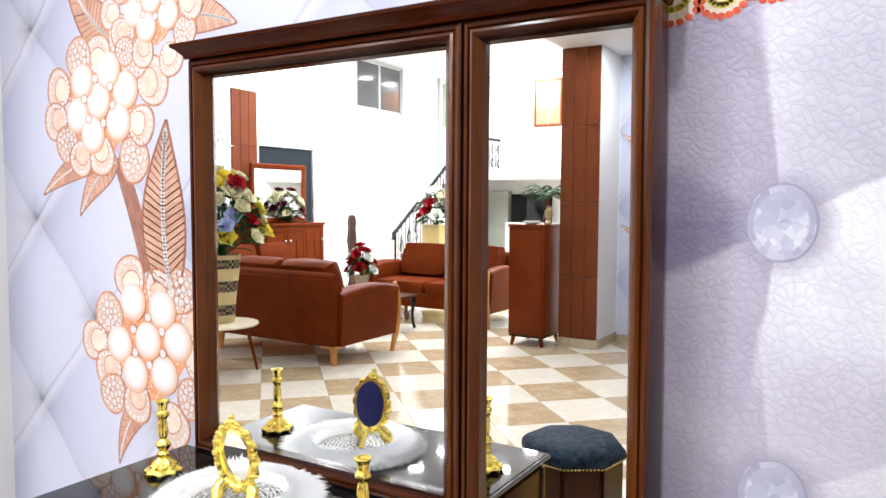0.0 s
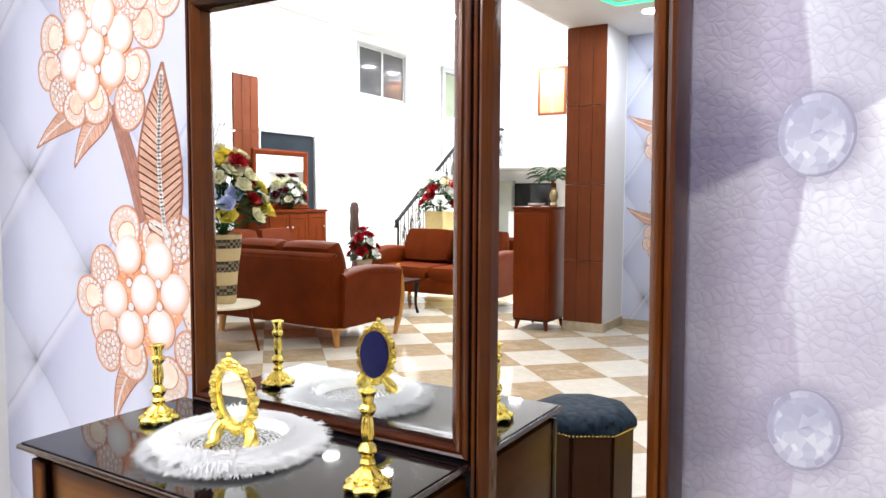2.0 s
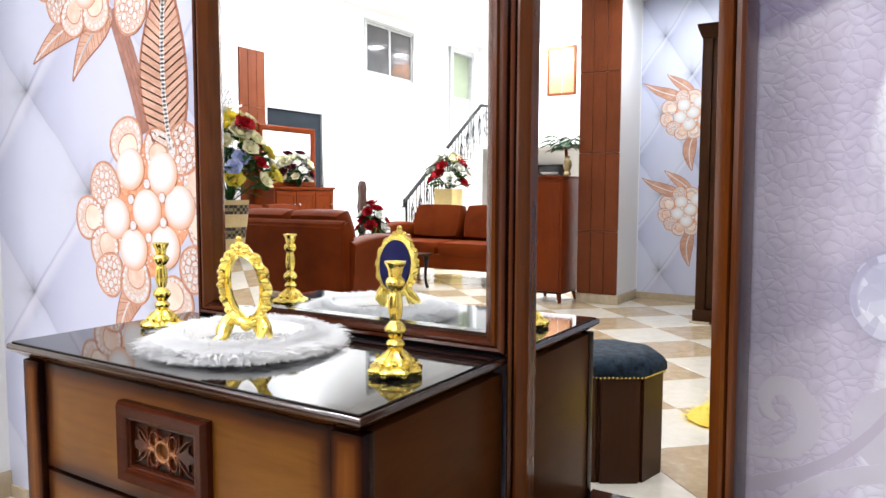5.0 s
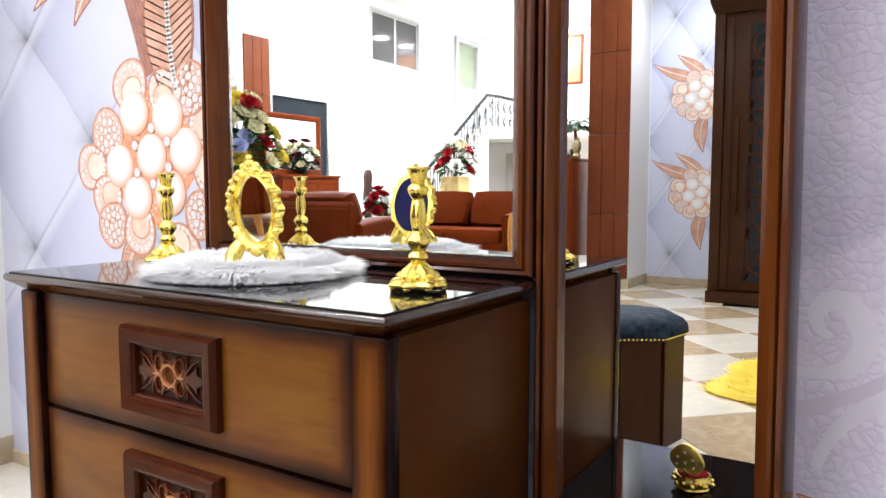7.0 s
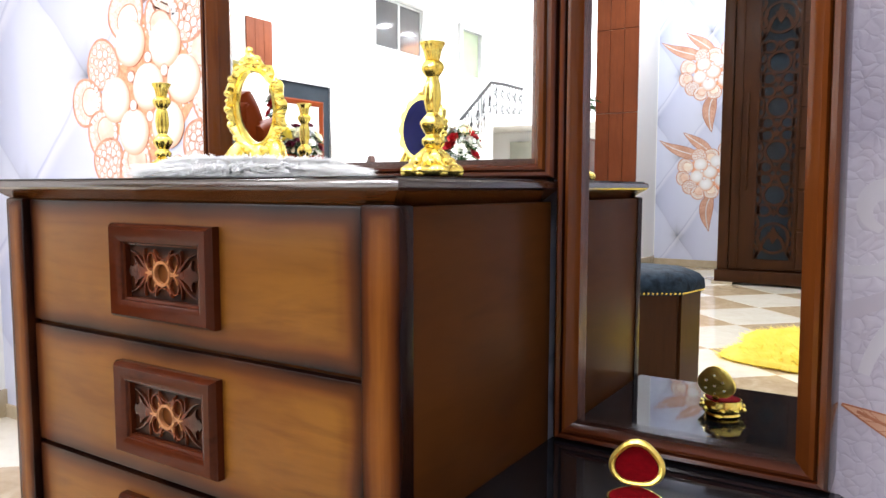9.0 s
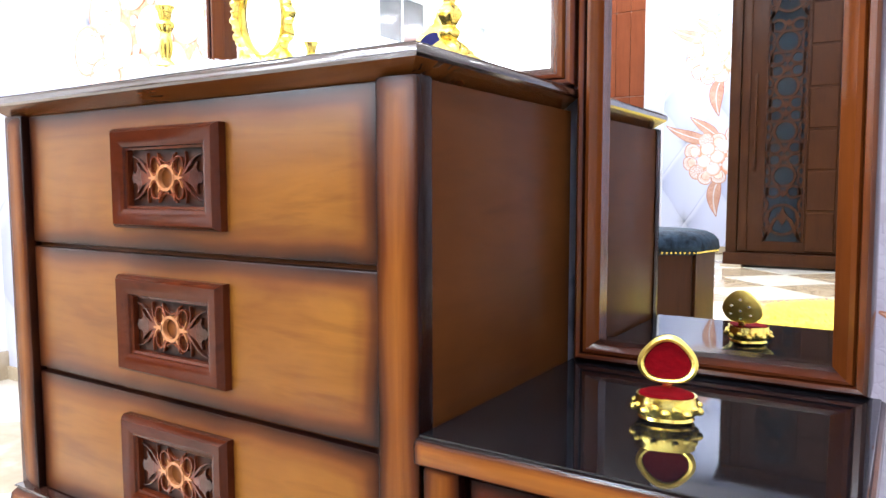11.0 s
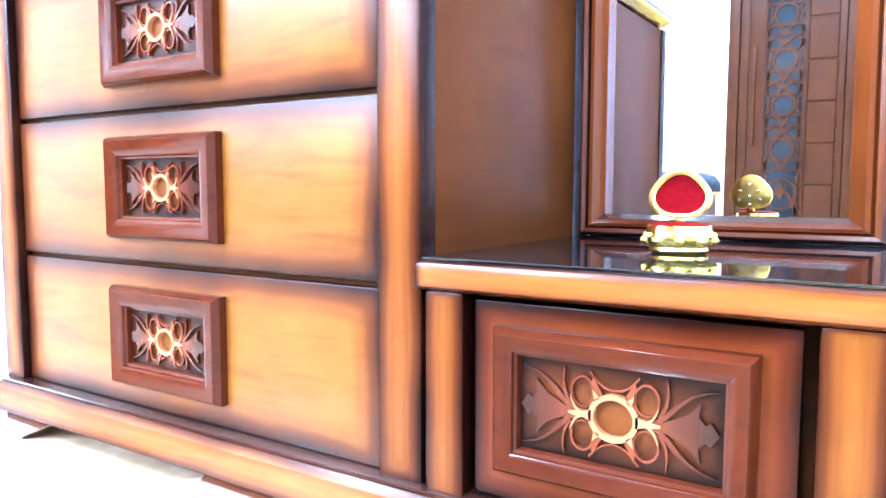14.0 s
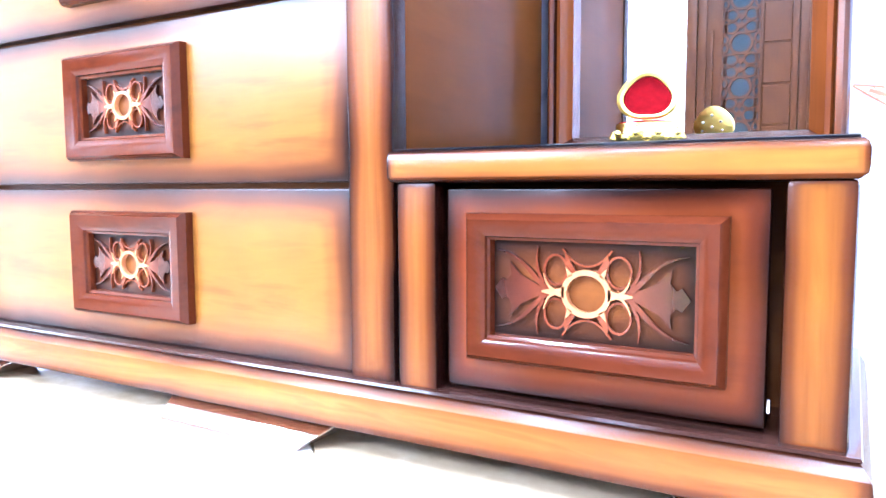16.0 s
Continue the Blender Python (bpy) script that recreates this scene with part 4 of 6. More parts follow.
leather = structure("wall_leather_mural", box(0.02, XR, -0.004, 0.0, 0.05, LOW), P_LEATHER, "pale purple leather wallpaper printed with crystal buttons", "wallpaper")
pr = Print(leather, -0.0042, 1)
for z in (1.634, 1.049, 2.219):
    pr.disc(0.692, z, 0.069, 0.083, 1, P_CRYSTAL, "printed_crystal", 40)
# jewel brooch above, pale swirls and a copper leaf tip below
bro = {"red": bmesh.new(), "yellow": bmesh.new(), "bead": bmesh.new()}
for cx, cz, r in ((0.455, 2.135, 0.075), (0.56, 2.125, 0.06), (0.66, 2.15, 0.065)):
    pr.disc(cx, cz, r, r * 0.95, 1 + cx * 2, P_CREAM, "printed_brooch_lobe", 20)
    for q in range(9):
        a = radians(200 + q * 17)
        plate(bro["red"], circle(cx + r * 0.92 * math.cos(a), cz + r * 0.9 * math.sin(a), 0.009, 0.008, 8), 0, 0.0016)
        plate(bro["yellow"], circle(cx + r * 0.5 * math.cos(a + 0.2), cz + r * 0.5 * math.sin(a + 0.2), 0.009, 0.008, 8), 0, 0.0016)
    for q in range(40):
        a, d = q * 2.4, r * 0.9 * math.sqrt((q + 0.5) / 40)
        plate(bro["bead"], circle(cx + d * math.cos(a), cz + d * math.sin(a), 0.0042, 0.0042, 5), 0, 0.0014)
pr.put("printed_red_gems", bro["red"], P_GEMR)
pr.put("printed_yellow_gems", bro["yellow"], P_GEMY)
tagged(pr.put("printed_beads", bro["bead"], P_BEAD), kind="stuff")
pr.put("printed_swirl", ribbon(bmesh.new(), bez((0.47, 0.735), (0.56, 0.72), (0.60, 0.80), (0.54, 0.86), 16) + bez((0.535, 0.865), (0.49, 0.88), (0.47, 0.82), (0.515, 0.80), 10), [0.012 + 0.03 * math.sin(math.pi * i / 25) for i in range(26)], 0, 0.0004), P_SWIRL)
pr.put("printed_swirl", ribbon(bmesh.new(), bez((0.46, 0.66), (0.56, 0.70), (0.64, 0.74), (0.70, 0.85), 16), [0.03 - 0.015 * i / 15 for i in range(16)], 0, 0.0005), P_SWIRL_D)
pr.put("printed_swirl", ribbon(bmesh.new(), bez((0.50, 0.56), (0.52, 0.66), (0.60, 0.72), (0.74, 0.74), 16), [0.018 + 0.02 * i / 15 for i in range(16)], 0, 0.0006), P_SWIRL)
pr.disc(0.72, 0.81, 0.085, 0.085, 1, P_SWIRL, "printed_swirl_ball", 30)
pr.leaf((0.78, 0.42), (0.68, 0.42), (0.56, 0.47), (0.47, 0.505), 0.06, 1.5, False, 16)

P_TUFT2 = tuft_paper("quilted_silk_print_wide", -1.90, 1.66, 0.60, 0.88)
across = structure("wall_mural_across", box(XS + 0.45, XR, YM, YM + 0.004, 0.075, LOW), P_TUFT2, "lilac quilted silk wallpaper with pearl jewel flowers", "wallpaper")
for cz, s in ((1.04, 0.14), (2.114, 0.14)):
    pr = Print(across, YM + 0.0042, -1)
    cx = -1.26
    pr.leaf((cx - 0.1, cz + 0.16), (cx - 0.25, cz + 0.22), (cx - 0.4, cz + 0.24), (cx - 0.56, cz + 0.36), 0.12, 1.2, True, 12)
    pr.leaf((cx, cz + 0.2), (cx - 0.08, cz + 0.30), (cx - 0.2, cz + 0.35), (cx - 0.30, cz + 0.44), 0.11, 1.4, True, 12)
    pr.leaf((cx + 0.02, cz - 0.25), (cx - 0.06, cz - 0.36), (cx - 0.04, cz - 0.5), (cx + 0.0, cz - 0.64), 0.14, 1.2, True, 14)
    pr.stem((cx + 0.15, cz - 0.2), (cx + 0.2, cz - 0.3), (cx + 0.25, cz - 0.4), (cx + 0.3, cz - 0.6), 0.06, 0.07)
    pr.flower(cx, cz, s, 11, PEARLS_B, PETALS_B)

# ---- things on the dressing table ----
BOSS = {}


def boss(name, parent, material, x, y, z, r, flat=1.0):
    """A small cast ball; all of one metal share a mesh."""
    if material.name not in BOSS:
        bm = bmesh.new()
        bmesh.ops.create_icosphere(bm, subdivisions=2, radius=1.0)
        me = bpy.data.meshes.new(name)
        bm.to_mesh(me)
        bm.free()
        me.shade_smooth()
        me.materials.append(material)
        BOSS[material.name] = me
    return mesh_part(name, BOSS[material.name], parent, Matrix.Translation((x, y, z)) @ Matrix.Diagonal((r, r * flat, r, 1)))


def candlestick():
    c = thing("candlestick", 0, 0, 0, "gilt metal candlestick with scrolled foot on black glass", "candlestick", "gilt candlesticks")
    part("foot", lathe(bmesh.new(), turned([(0.036, 0.003), (0.047, 0.006), (0.050, 0.013), (0.044, 0.020), (0.033, 0.026), (0.028, 0.036), (0.017, 0.046), (0.012, 0.050)]), 64, 0, 0, 8, 0.10), M_GOLD, c, "scrolled lobed foot", True, 80)
    for i in range(8):
        a = 2 * math.pi * i / 8
        boss("foot_scroll", c, M_GOLD, 0.047 * math.cos(a), 0.047 * math.sin(a), 0.0075, 0.0075)
        boss("foot_scroll", c, M_GOLD, 0.031 * math.cos(a + 0.39), 0.031 * math.sin(a + 0.39), 0.026, 0.008)
    part("stem", lathe(bmesh.new(), turned([(0.011, 0.048), (0.016, 0.055), (0.017, 0.062), (0.011, 0.069), (0.013, 0.073), (0.019, 0.083), (0.020, 0.090), (0.014, 0.099), (0.009, 0.104), (0.011, 0.110), (0.014, 0.128), (0.0125, 0.150), (0.010, 0.160),
         (0.013, 0.165), (0.018, 0.174), (0.017, 0.182), (0.011, 0.188)], 3), 48, 0, 0, 6, 0.09), M_GOLD, c, "ribbed stem", True, 80)
    part("cup", lathe(bmesh.new(), turned([(0.011, 0.187), (0.013, 0.195), (0.015, 0.205), (0.020, 0.214), (0.019, 0.217), (0.012, 0.214), (0.010, 0.204)], 3), 50, 0, 0, 10, 0.05), M_GOLD, c, "fluted cup", True, 80)
    return c


c = candlestick()
c.matrix_basis = pose(-0.106, -0.388, 0.8835, 0, 0, 10)
copy_thing(c, pose(-0.880, -0.325, 0.8835, 0, 0, 40))

# fur mat with a lace centre
M_UNDERFUR = plain("fur_base", (0.90, 0.90, 0.905), (0.96, 0.96, 0.96), 60, 0.9)
mat_ = thing("fur_mat", -0.560, -0.345, 0.8838, "round white fur mat with silver and black lace centre", "mat")
rnd = random.Random(4)
bm = bmesh.new()
lathe(bm, [(0.122, 0.002), (0.124, 0.014), (0.138, 0.030), (0.162, 0.028), (0.180, 0.014), (0.185, 0.0005)], 48, 0, 0, 0, 0.0, False)
part("fur_ring", bm, M_UNDERFUR, mat_, "thick white fur ring")
verts, faces = [], []
for i in range(15000):
    a = rnd.random() * 2 * math.pi
    r = 0.130 + 0.064 * math.sqrt(rnd.random())
    h = 0.031 * math.sin(math.pi * min(1, max(0, (r - 0.100) / 0.098))) + 0.001
    out = (r - 0.140) / 0.05
    ln = 0.022 + 0.026 * rnd.random()
    tw = a + rnd.gauss(0, 0.55)
    dx, dy, dz = math.cos(tw) * ln * (0.35 + 0.75 * max(-0.30, out)), math.sin(tw) * ln * (0.35 + 0.75 * max(-0.30, out)), ln * (0.42 - 0.62 * out) * rnd.uniform(0.3, 1.0)
    p = Vector((r * math.cos(a), r * math.sin(a), h))
    q = p + Vector((dx, dy, dz))
    q.z = max(q.z, 0.0015)
    s = Vector((-math.sin(tw), math.cos(tw), 0)) * 0.0018
    n = len(verts)
    m_ = (p + q) / 2 + Vector((0, 0, 0.003))
    verts += [p - s, p + s, m_ + s * 0.7, m_ - s * 0.7, q]
    faces += [(n, n + 1, n + 2, n + 3), (n + 3, n + 2, n + 4)]
for i in range(3400):
    a = rnd.random() * 2 * math.pi
    r = 0.160 + 0.025 * rnd.random()
    tw, ln = a + rnd.gauss(0, 0.55), 0.034 + 0.040 * rnd.random()
    p = Vector((r * math.cos(a), r * math.sin(a), 0.004 + 0.014 * rnd.random()))
    q = p + Vector((math.cos(tw) * ln, math.sin(tw) * ln, -0.008 + 0.018 * rnd.random()))
    q.z = max(q.z, 0.0015)
    s = Vector((-math.sin(tw), math.cos(tw), 0.4)) * 0.0028
    n = len(verts)
    m_ = (p + q) / 2 + Vector((0, 0, 0.004))
    verts += [p - s, p + s, m_ + s * 0.8, m_ - s * 0.8, q]
    faces += [(n, n + 1, n + 2, n + 3), (n + 3, n + 2, n + 4)]
me = bpy.data.meshes.new("fur_hair")
faces = [f if (verts[f[1]] - verts[f[0]]).cross(verts[f[2]] - verts[f[0]]).z >= 0 else f[::-1] for f in faces]
me.from_pydata(verts, [], faces)
me.materials.append(M_FUR)
me.shade_smooth()
me.normals_split_custom_set_from_vertices([Vector((0.3 * v.co.x / 0.2, 0.3 * v.co.y / 0.2, 1.0)).normalized() for v in me.vertices])
tagged(mesh_part("fur_hair", me, mat_, Matrix.Identity(4), "long white hair"), kind="stuff")
k = Nodes("silver_black_lace")
vo = k.add("ShaderNodeTexVoronoi", feature="DISTANCE_TO_EDGE")
vo.inputs["Scale"].default_value = 75
k.link(k.coord(), vo.inputs["Vector"])
wv = k.add("ShaderNodeTexWave", wave_type="RINGS", rings_direction="Z")
wv.inputs["Scale"].default_value, wv.inputs["Distortion"].default_value = 26, 6
k.link(k.coord(), wv.inputs["Vector"])
thread = k.val("MAXIMUM", k.val("LESS_THAN", vo.outputs[0], 0.07), k.val("GREATER_THAN", wv.outputs[1], 0.80))
M_LACE = k.finish(k.mix(thread, (0.012, 0.012, 0.014), (0.62, 0.62, 0.60)), 0.5)
part("lace_centre", lathe(bmesh.new(), [(0.122, 0.001), (0.122, 0.0035), (0.02, 0.004)], 40), M_LACE, mat_, "silver and black lace centre")

# oval table mirror
tm = thing("table_mirror", -0.520, -0.372, 0.888, "small oval mirror in an ornate gilt frame standing on fur", "mirror", turn=3)


def oval_ring(rx, rz, cz, prof, n, lobes, depth, lean):
    rings = []
    for i in range(n):
        a = 2 * math.pi * i / n
        ring = []
        for d, y in prof:
            f = 1 + (depth * math.cos(lobes * a) if d > 0.006 else 0)
            x, z = (rx + d * f) * math.cos(a), (rz + d * f) * math.sin(a)
            ring.append(Vector((x, y + lean * (z + rz), cz + z)))
        rings.append(ring)
    rings.append(rings[0])
    return strip_rings(bmesh.new(), rings, True, False)


LEAN = -0.09
part("oval_frame", oval_ring(0.034, 0.058, 0.118, [(0.0, -0.002), (0.003, -0.010), (0.006, -0.008), (0.012, -0.013), (0.018, -0.009), (0.022, -0.003), (0.018, 0.004), (0.0, 0.004)], 84, 14, 0.16, LEAN), M_GOLD, tm, "gilt frame with leaf scrolls")
for i in range(34):
    a = 2 * math.pi * i / 34
    x, z = 0.049 * math.cos(a), 0.073 * math.sin(a)
    boss("frame_boss", tm, M_GOLD, x, -0.007 + LEAN * (z + 0.058), 0.118 + z, 0.0052 + 0.0022 * (i % 2))
for x, z, r in ((0, 0.081, 0.010), (0, 0.093, 0.007), (-0.012, 0.077, 0.008), (0.012, 0.077, 0.008), (0, -0.076, 0.013), (-0.016, -0.070, 0.010), (0.016, -0.070, 0.010)):
    boss("leaf_scroll", tm, M_GOLD, x, -0.007 + LEAN * (z + 0.058), 0.118 + z, r, 0.6)
bm = bmesh.new()
for y in (-0.001, 0.001):
    pts = circle(0, 0, 0.0345, 0.0585, 40)
    vs = [bm.verts.new((x, y + LEAN * (z + 0.058), 0.118 + z)) for x, z in pts]
    bm.faces.new(vs)
part("mirror_glass", bm, M_MIRROR, tm, "clear mirror glass", False)
bm = bmesh.new()
rings = [[Vector((x * f, y + LEAN * (z * f + 0.058), 0.118 + z * f)) for x, z in circle(0, 0, 0.040, 0.064, 40)] for f, y in ((1.0, 0.0045), (1.0, 0.007), (0.97, 0.008))]
part("velvet_back", strip_rings(bm, rings), M_NAVY, tm, "navy velvet back")
for sx in (-1, 1):
    bm = bmesh.new()
    tube(bm, [(sx * 0.030, 0.0, 0.062), (sx * 0.038, -0.006, 0.046), (sx * 0.044, -0.012, 0.028), (sx * 0.042, -0.020, 0.014), (sx * 0.048, -0.026, 0.006), (sx * 0.055, -0.026, 0.005)], [0.008, 0.013, 0.015, 0.012, 0.009, 0.005], 10)
    bmesh.ops.create_icosphere(bm, subdivisions=2, radius=0.011, matrix=Matrix.Translation((sx * 0.042, -0.010, 0.040)))
    part("scroll_foot", bm, M_GOLD, tm, "gilt scroll foot")
bm = bmesh.new()
tube(bm, [(0, 0.006, 0.050), (0, 0.022, 0.028), (0, 0.040, 0.003)], [0.004, 0.005, 0.006], 8)
part("back_strut", bm, M_GOLD, tm, "gilt strut")

tm.scale = (1.38, 1.13, 1.13)

# heart-shaped trinket box, open
def heart(s, n=36):
    """A plump heart, its point towards minus z."""
    out = []
    for i in range(n):
        t = 2 * math.pi * i / n
        r = 1.0 + 0.30 * max(0.0, -math.cos(t)) ** 6 - 0.10 * max(0.0, math.cos(t)) ** 8
        out.append((s * 1.02 * r * math.sin(t), s * 0.90 * r * math.cos(t)))
    return out


def flip(pts):
    return [(x, -z) for x, z in pts]


M_SATIN = plain("satin_gilt", (0.95, 0.68, 0.12), (1.0, 0.80, 0.22), 90, 0.38, 1.0, 0.3, 0, 240, 0.08, 0.5, 0.002)
tb = thing("trinket_box", 0.240, -0.388, 0.3926, "open gilt heart-shaped trinket box lined with red velvet", "trinket box", turn=14)
bm = bmesh.new()
strip_rings(bm, [[Vector((x * f, -y * f, z)) for x, y in heart(0.036)] for f, z in ((0.80, 0.0), (0.92, 0.004), (0.88, 0.008), (1.04, 0.015), (1.08, 0.022), (1.0, 0.030), (0.98, 0.038), (0.90, 0.038), (0.88, 0.030))])
part("body", bm, M_GOLD, tb, "embossed gilt body")
hp = heart(0.036)
for i in range(0, 36, 2):
    x, y = hp[i]
    boss("embossed_flower", tb, M_GOLD, x * 1.05, -y * 1.05, 0.018 + 0.006 * (i % 4) / 2, 0.0048 if i % 4 else 0.0062)
part("lining", strip_rings(bmesh.new(), [[Vector((x * f, -y * f, z)) for x, y in heart(0.036)] for f, z in ((0.90, 0.034), (0.89, 0.0395), (0.70, 0.041), (0.5, 0.039))]), M_RED, tb, "red velvet lining")
lid = part("lid", strip_rings(bmesh.new(), [[Vector((x * f, 0.030 + y + 0.10 * (z_ * f), 0.0395 + 0.036 + z_ * f)) for x, z_ in flip(heart(0.0345))] for f, y in ((0.60, 0.004), (0.79, 0.003), (0.82, -0.005), (0.93, -0.007), (1.04, -0.003), (1.04, 0.003), (0.9, 0.006), (0.55, 0.008), (0.2, 0.009))]), M_SATIN, tb, "heart-shaped gilt lid")
part("lid_lining", strip_rings(bmesh.new(), [[Vector((x * f, 0.030 + y + 0.10 * (z_ * f), 0.0395 + 0.036 + z_ * f)) for x, z_ in flip(heart(0.0345))] for f, y in ((0.80, 0.0), (0.78, -0.003), (0.5, -0.002))]), M_RED, lid, "red velvet lid lining")
for x, z in ((0, 0.022), (-0.016, 0.008), (0.016, 0.008), (0, -0.002), (-0.018, -0.010), (0.018, -0.010), (0, -0.020)):
    boss("lid_stone", lid, M_CHROME, x, 0.039 + 0.10 * z, 0.0755 + z, 0.0032)
part("hinge", box(-0.006, 0.006, 0.026, 0.034, 0.036, 0.050, 0.0015), M_GOLD, tb, "gilt hinge")

tb.scale = (1.10, 1.0, 0.93)

# ---- showroom things ----
def leg(bm, x, y, z0, z1, r0, r1, dx=0.0, dy=0.0, seg=10):
    return tube(bm, [(x + dx, y + dy, z0), (x + dx * 0.5, y + dy * 0.5, (z0 + z1) / 2), (x, y, z1)], [r0, (r0 + r1) / 2, r1], seg)


def sofa(x, y, turn, width, label, seats=2, depth=1.10):
    """Origin on the floor under the middle; the seat faces -y before the turn."""
    s = thing("sofa", x, y, 0, label, "sofa", "rust leather sofas", turn=turn)
    w, d = width / 2, depth / 2
    part("seat_base", box(-w + 0.06, w - 0.06, -d + 0.04, d - 0.12, 0.20, 0.40, 0.03, 3), M_LEATHER, s)
    bm = bmesh.new()
    rings = []
    for xx in (-w + 0.03, w - 0.03):
        rings.append([Vector((xx, d - 0.28, 0.20)), Vector((xx, d - 0.02, 0.20)), Vector((xx, d + 0.0, 0.55)), Vector((xx, d + 0.01, 0.90)), Vector((xx, d - 0.05, 0.955)), Vector((xx, d - 0.12, 0.94)), Vector((xx, d - 0.22, 0.6))])
    strip_rings(bm, rings)
    bmesh.ops.bevel(bm, geom=bm.edges[:], offset=0.022, segments=3, affect="EDGES")
    part("backrest", bm, M_LEATHER, s)
    for sx in (-1, 1):
        bm = bmesh.new()
        rings = []
        for i in range(9):
            t = i / 8
            yy = d - 0.10 - t * (depth - 0.14)
            top = 0.70 + 0.09 * math.sin(math.pi * (0.15 + 0.75 * t)) + 0.02 * t
            rings.append([Vector((sx * (w - 0.13), yy, 0.20)), Vector((sx * (w + 0.0), yy, 0.20)), Vector((sx * (w + 0.03), yy, 0.45)), Vector((sx * (w + 0.035), yy, top - 0.10)), Vector((sx * (w + 0.05), yy, top - 0.04)),
                          Vector((sx * (w + 0.01), yy, top)), Vector((sx * (w - 0.12), yy, top)), Vector((sx * (w - 0.17), yy, top - 0.05)), Vector((sx * (w - 0.15), yy, 0.4))])
        strip_rings(bm, rings)
        part("armrest", bm, M_LEATHER, s, "", True, 60)
        bm = bmesh.new()
        pts = bez((sx * (w - 0.03), -d + 0.07, 0.0), (sx * (w - 0.01), -d + 0.02, 0.22), (sx * (w + 0.0), -d - 0.10, 0.45), (sx * (w - 0.02), -d + 0.03, 0.77), 14)
        tube(bm, pts, [0.022, 0.026, 0.030, 0.034, 0.036] + [0.034] * 8 + [0.024], 8)
        part("wooden_trim", bm, M_LEG, s, "honey-coloured curved wooden trim")
        for yy in (d - 0.10,):
            part("leg", leg(bmesh.new(), sx * (w - 0.10), yy, 0.0, 0.21, 0.026, 0.045, sx * 0.02), M_LEG, s, "honey-coloured wooden leg")
            part("leg_plate", box(sx * (w - 0.10) - 0.10, sx * (w - 0.10) + 0.10, yy - 0.09, yy + 0.09, 0.192, 0.206, 0.003), M_LEG, s, "honey-coloured wooden plate")
    sw = (width - 0.34) / seats
    for i in range(seats):
        x0 = -w + 0.17 + i * sw
        part("seat_cushion", cushion(bmesh.new(), x0 + 0.005, x0 + sw - 0.005, -d + 0.0, d - 0.25, 0.38, 0.56, 6, 0.22), M_LEATHER, s)
        bm = cushion(bmesh.new(), -sw / 2 + 0.01, sw / 2 - 0.01, -0.12, 0.12, -0.26, 0.26, 8, 0.34, 0.05)
        bmesh.ops.transform(bm, matrix=Matrix.Translation((x0 + sw / 2, d - 0.30, 0.80)) @ Matrix.Rotation(radians(-16), 4, "X"), verts=bm.verts[:])
        part("back_cushion", bm, M_LEATHER, s, "plump leather cushion")
    return s


sofa(-4.66, back(4.40), 0, 1.82, "rust leather sofa with back turned, plump cushions and honey legs")
sofa(-4.50, back(7.15), 180, 2.05, "rust leather sofa with curved honey wooden trim facing the table")
sofa(-6.55, back(5.75), 90, 1.70, "rust leather sofa standing sideways by the window wall")

# flowers in many colours
def fleshy(name, colour, dark):
    return plain(name, dark, colour, 30, 0.6, 0, 0.2, spec=0.15)


F_RED, F_YELLOW = fleshy("red_petal", (0.42, 0.006, 0.012), (0.20, 0.002, 0.008)), fleshy("yellow_petal", (0.86, 0.76, 0.14), (0.80, 0.62, 0.05))
F_CREAM, F_BLUE = fleshy("cream_petal", (0.82, 0.80, 0.58), (0.70, 0.66, 0.40)), fleshy("pale_blue_petal", (0.52, 0.60, 0.82), (0.36, 0.40, 0.68))
F_WHITE, F_GREEN = fleshy("white_petal", (0.85, 0.86, 0.82), (0.72, 0.74, 0.66)), fleshy("green_leaf", (0.035, 0.12, 0.030), (0.012, 0.05, 0.014))
F_DARKRED = fleshy("wine_petal", (0.10, 0.004, 0.02), (0.05, 0.002, 0.01))


def blossom(r, seed):
    """A loose rose: three rings of cupped petals."""
    rnd = random.Random(seed)
    bm = bmesh.new()
    for ring, (n, rr, tilt, size) in enumerate(((4, 0.20, 70, 0.62), (5, 0.42, 48, 0.80), (6, 0.66, 18, 0.95))):
        for i in range(n):
            a = 2 * math.pi * (i + 0.5 * ring) / n + rnd.uniform(-0.2, 0.2)
            m = Matrix.Rotation(a, 4, "Z") @ Matrix.Translation((rr * r * 0.5, 0, 0)) @ Matrix.Rotation(radians(-tilt + rnd.uniform(-8, 8)), 4, "Y")
            grid = [[m @ Vector((size * r * u, size * r * 0.62 * v * math.sin(math.pi * (0.15 + 0.75 * u)) , size * r * (0.22 * v * v + 0.18 * u * u))) for v in (-1, -0.4, 0.4, 1)] for u in (0, 0.35, 0.7, 1.0)]
            strip_rings(bm, grid, False, False)
    return bm


def leaf_blade(bm, p, d, ln, w):
    d = Vector(d).normalized()
    s = d.cross(Vector((0, 0, 1)))
    s = s.normalized() if s.length > 0.01 else Vector((1, 0, 0))
    pts = [(Vector(p) + d * ln * t + Vector((0, 0, -0.25 * ln * t * t))) for t in (0, 0.35, 0.7, 1.0)]
    rings = [[q - s * w * k_ + Vector((0, 0, w * 0.3)), q, q + s * w * k_ + Vector((0, 0, w * 0.3))] for q, k_ in zip(pts, (0.15, 1, 0.75, 0.03))]
    return strip_rings(bm, rings, False, False)


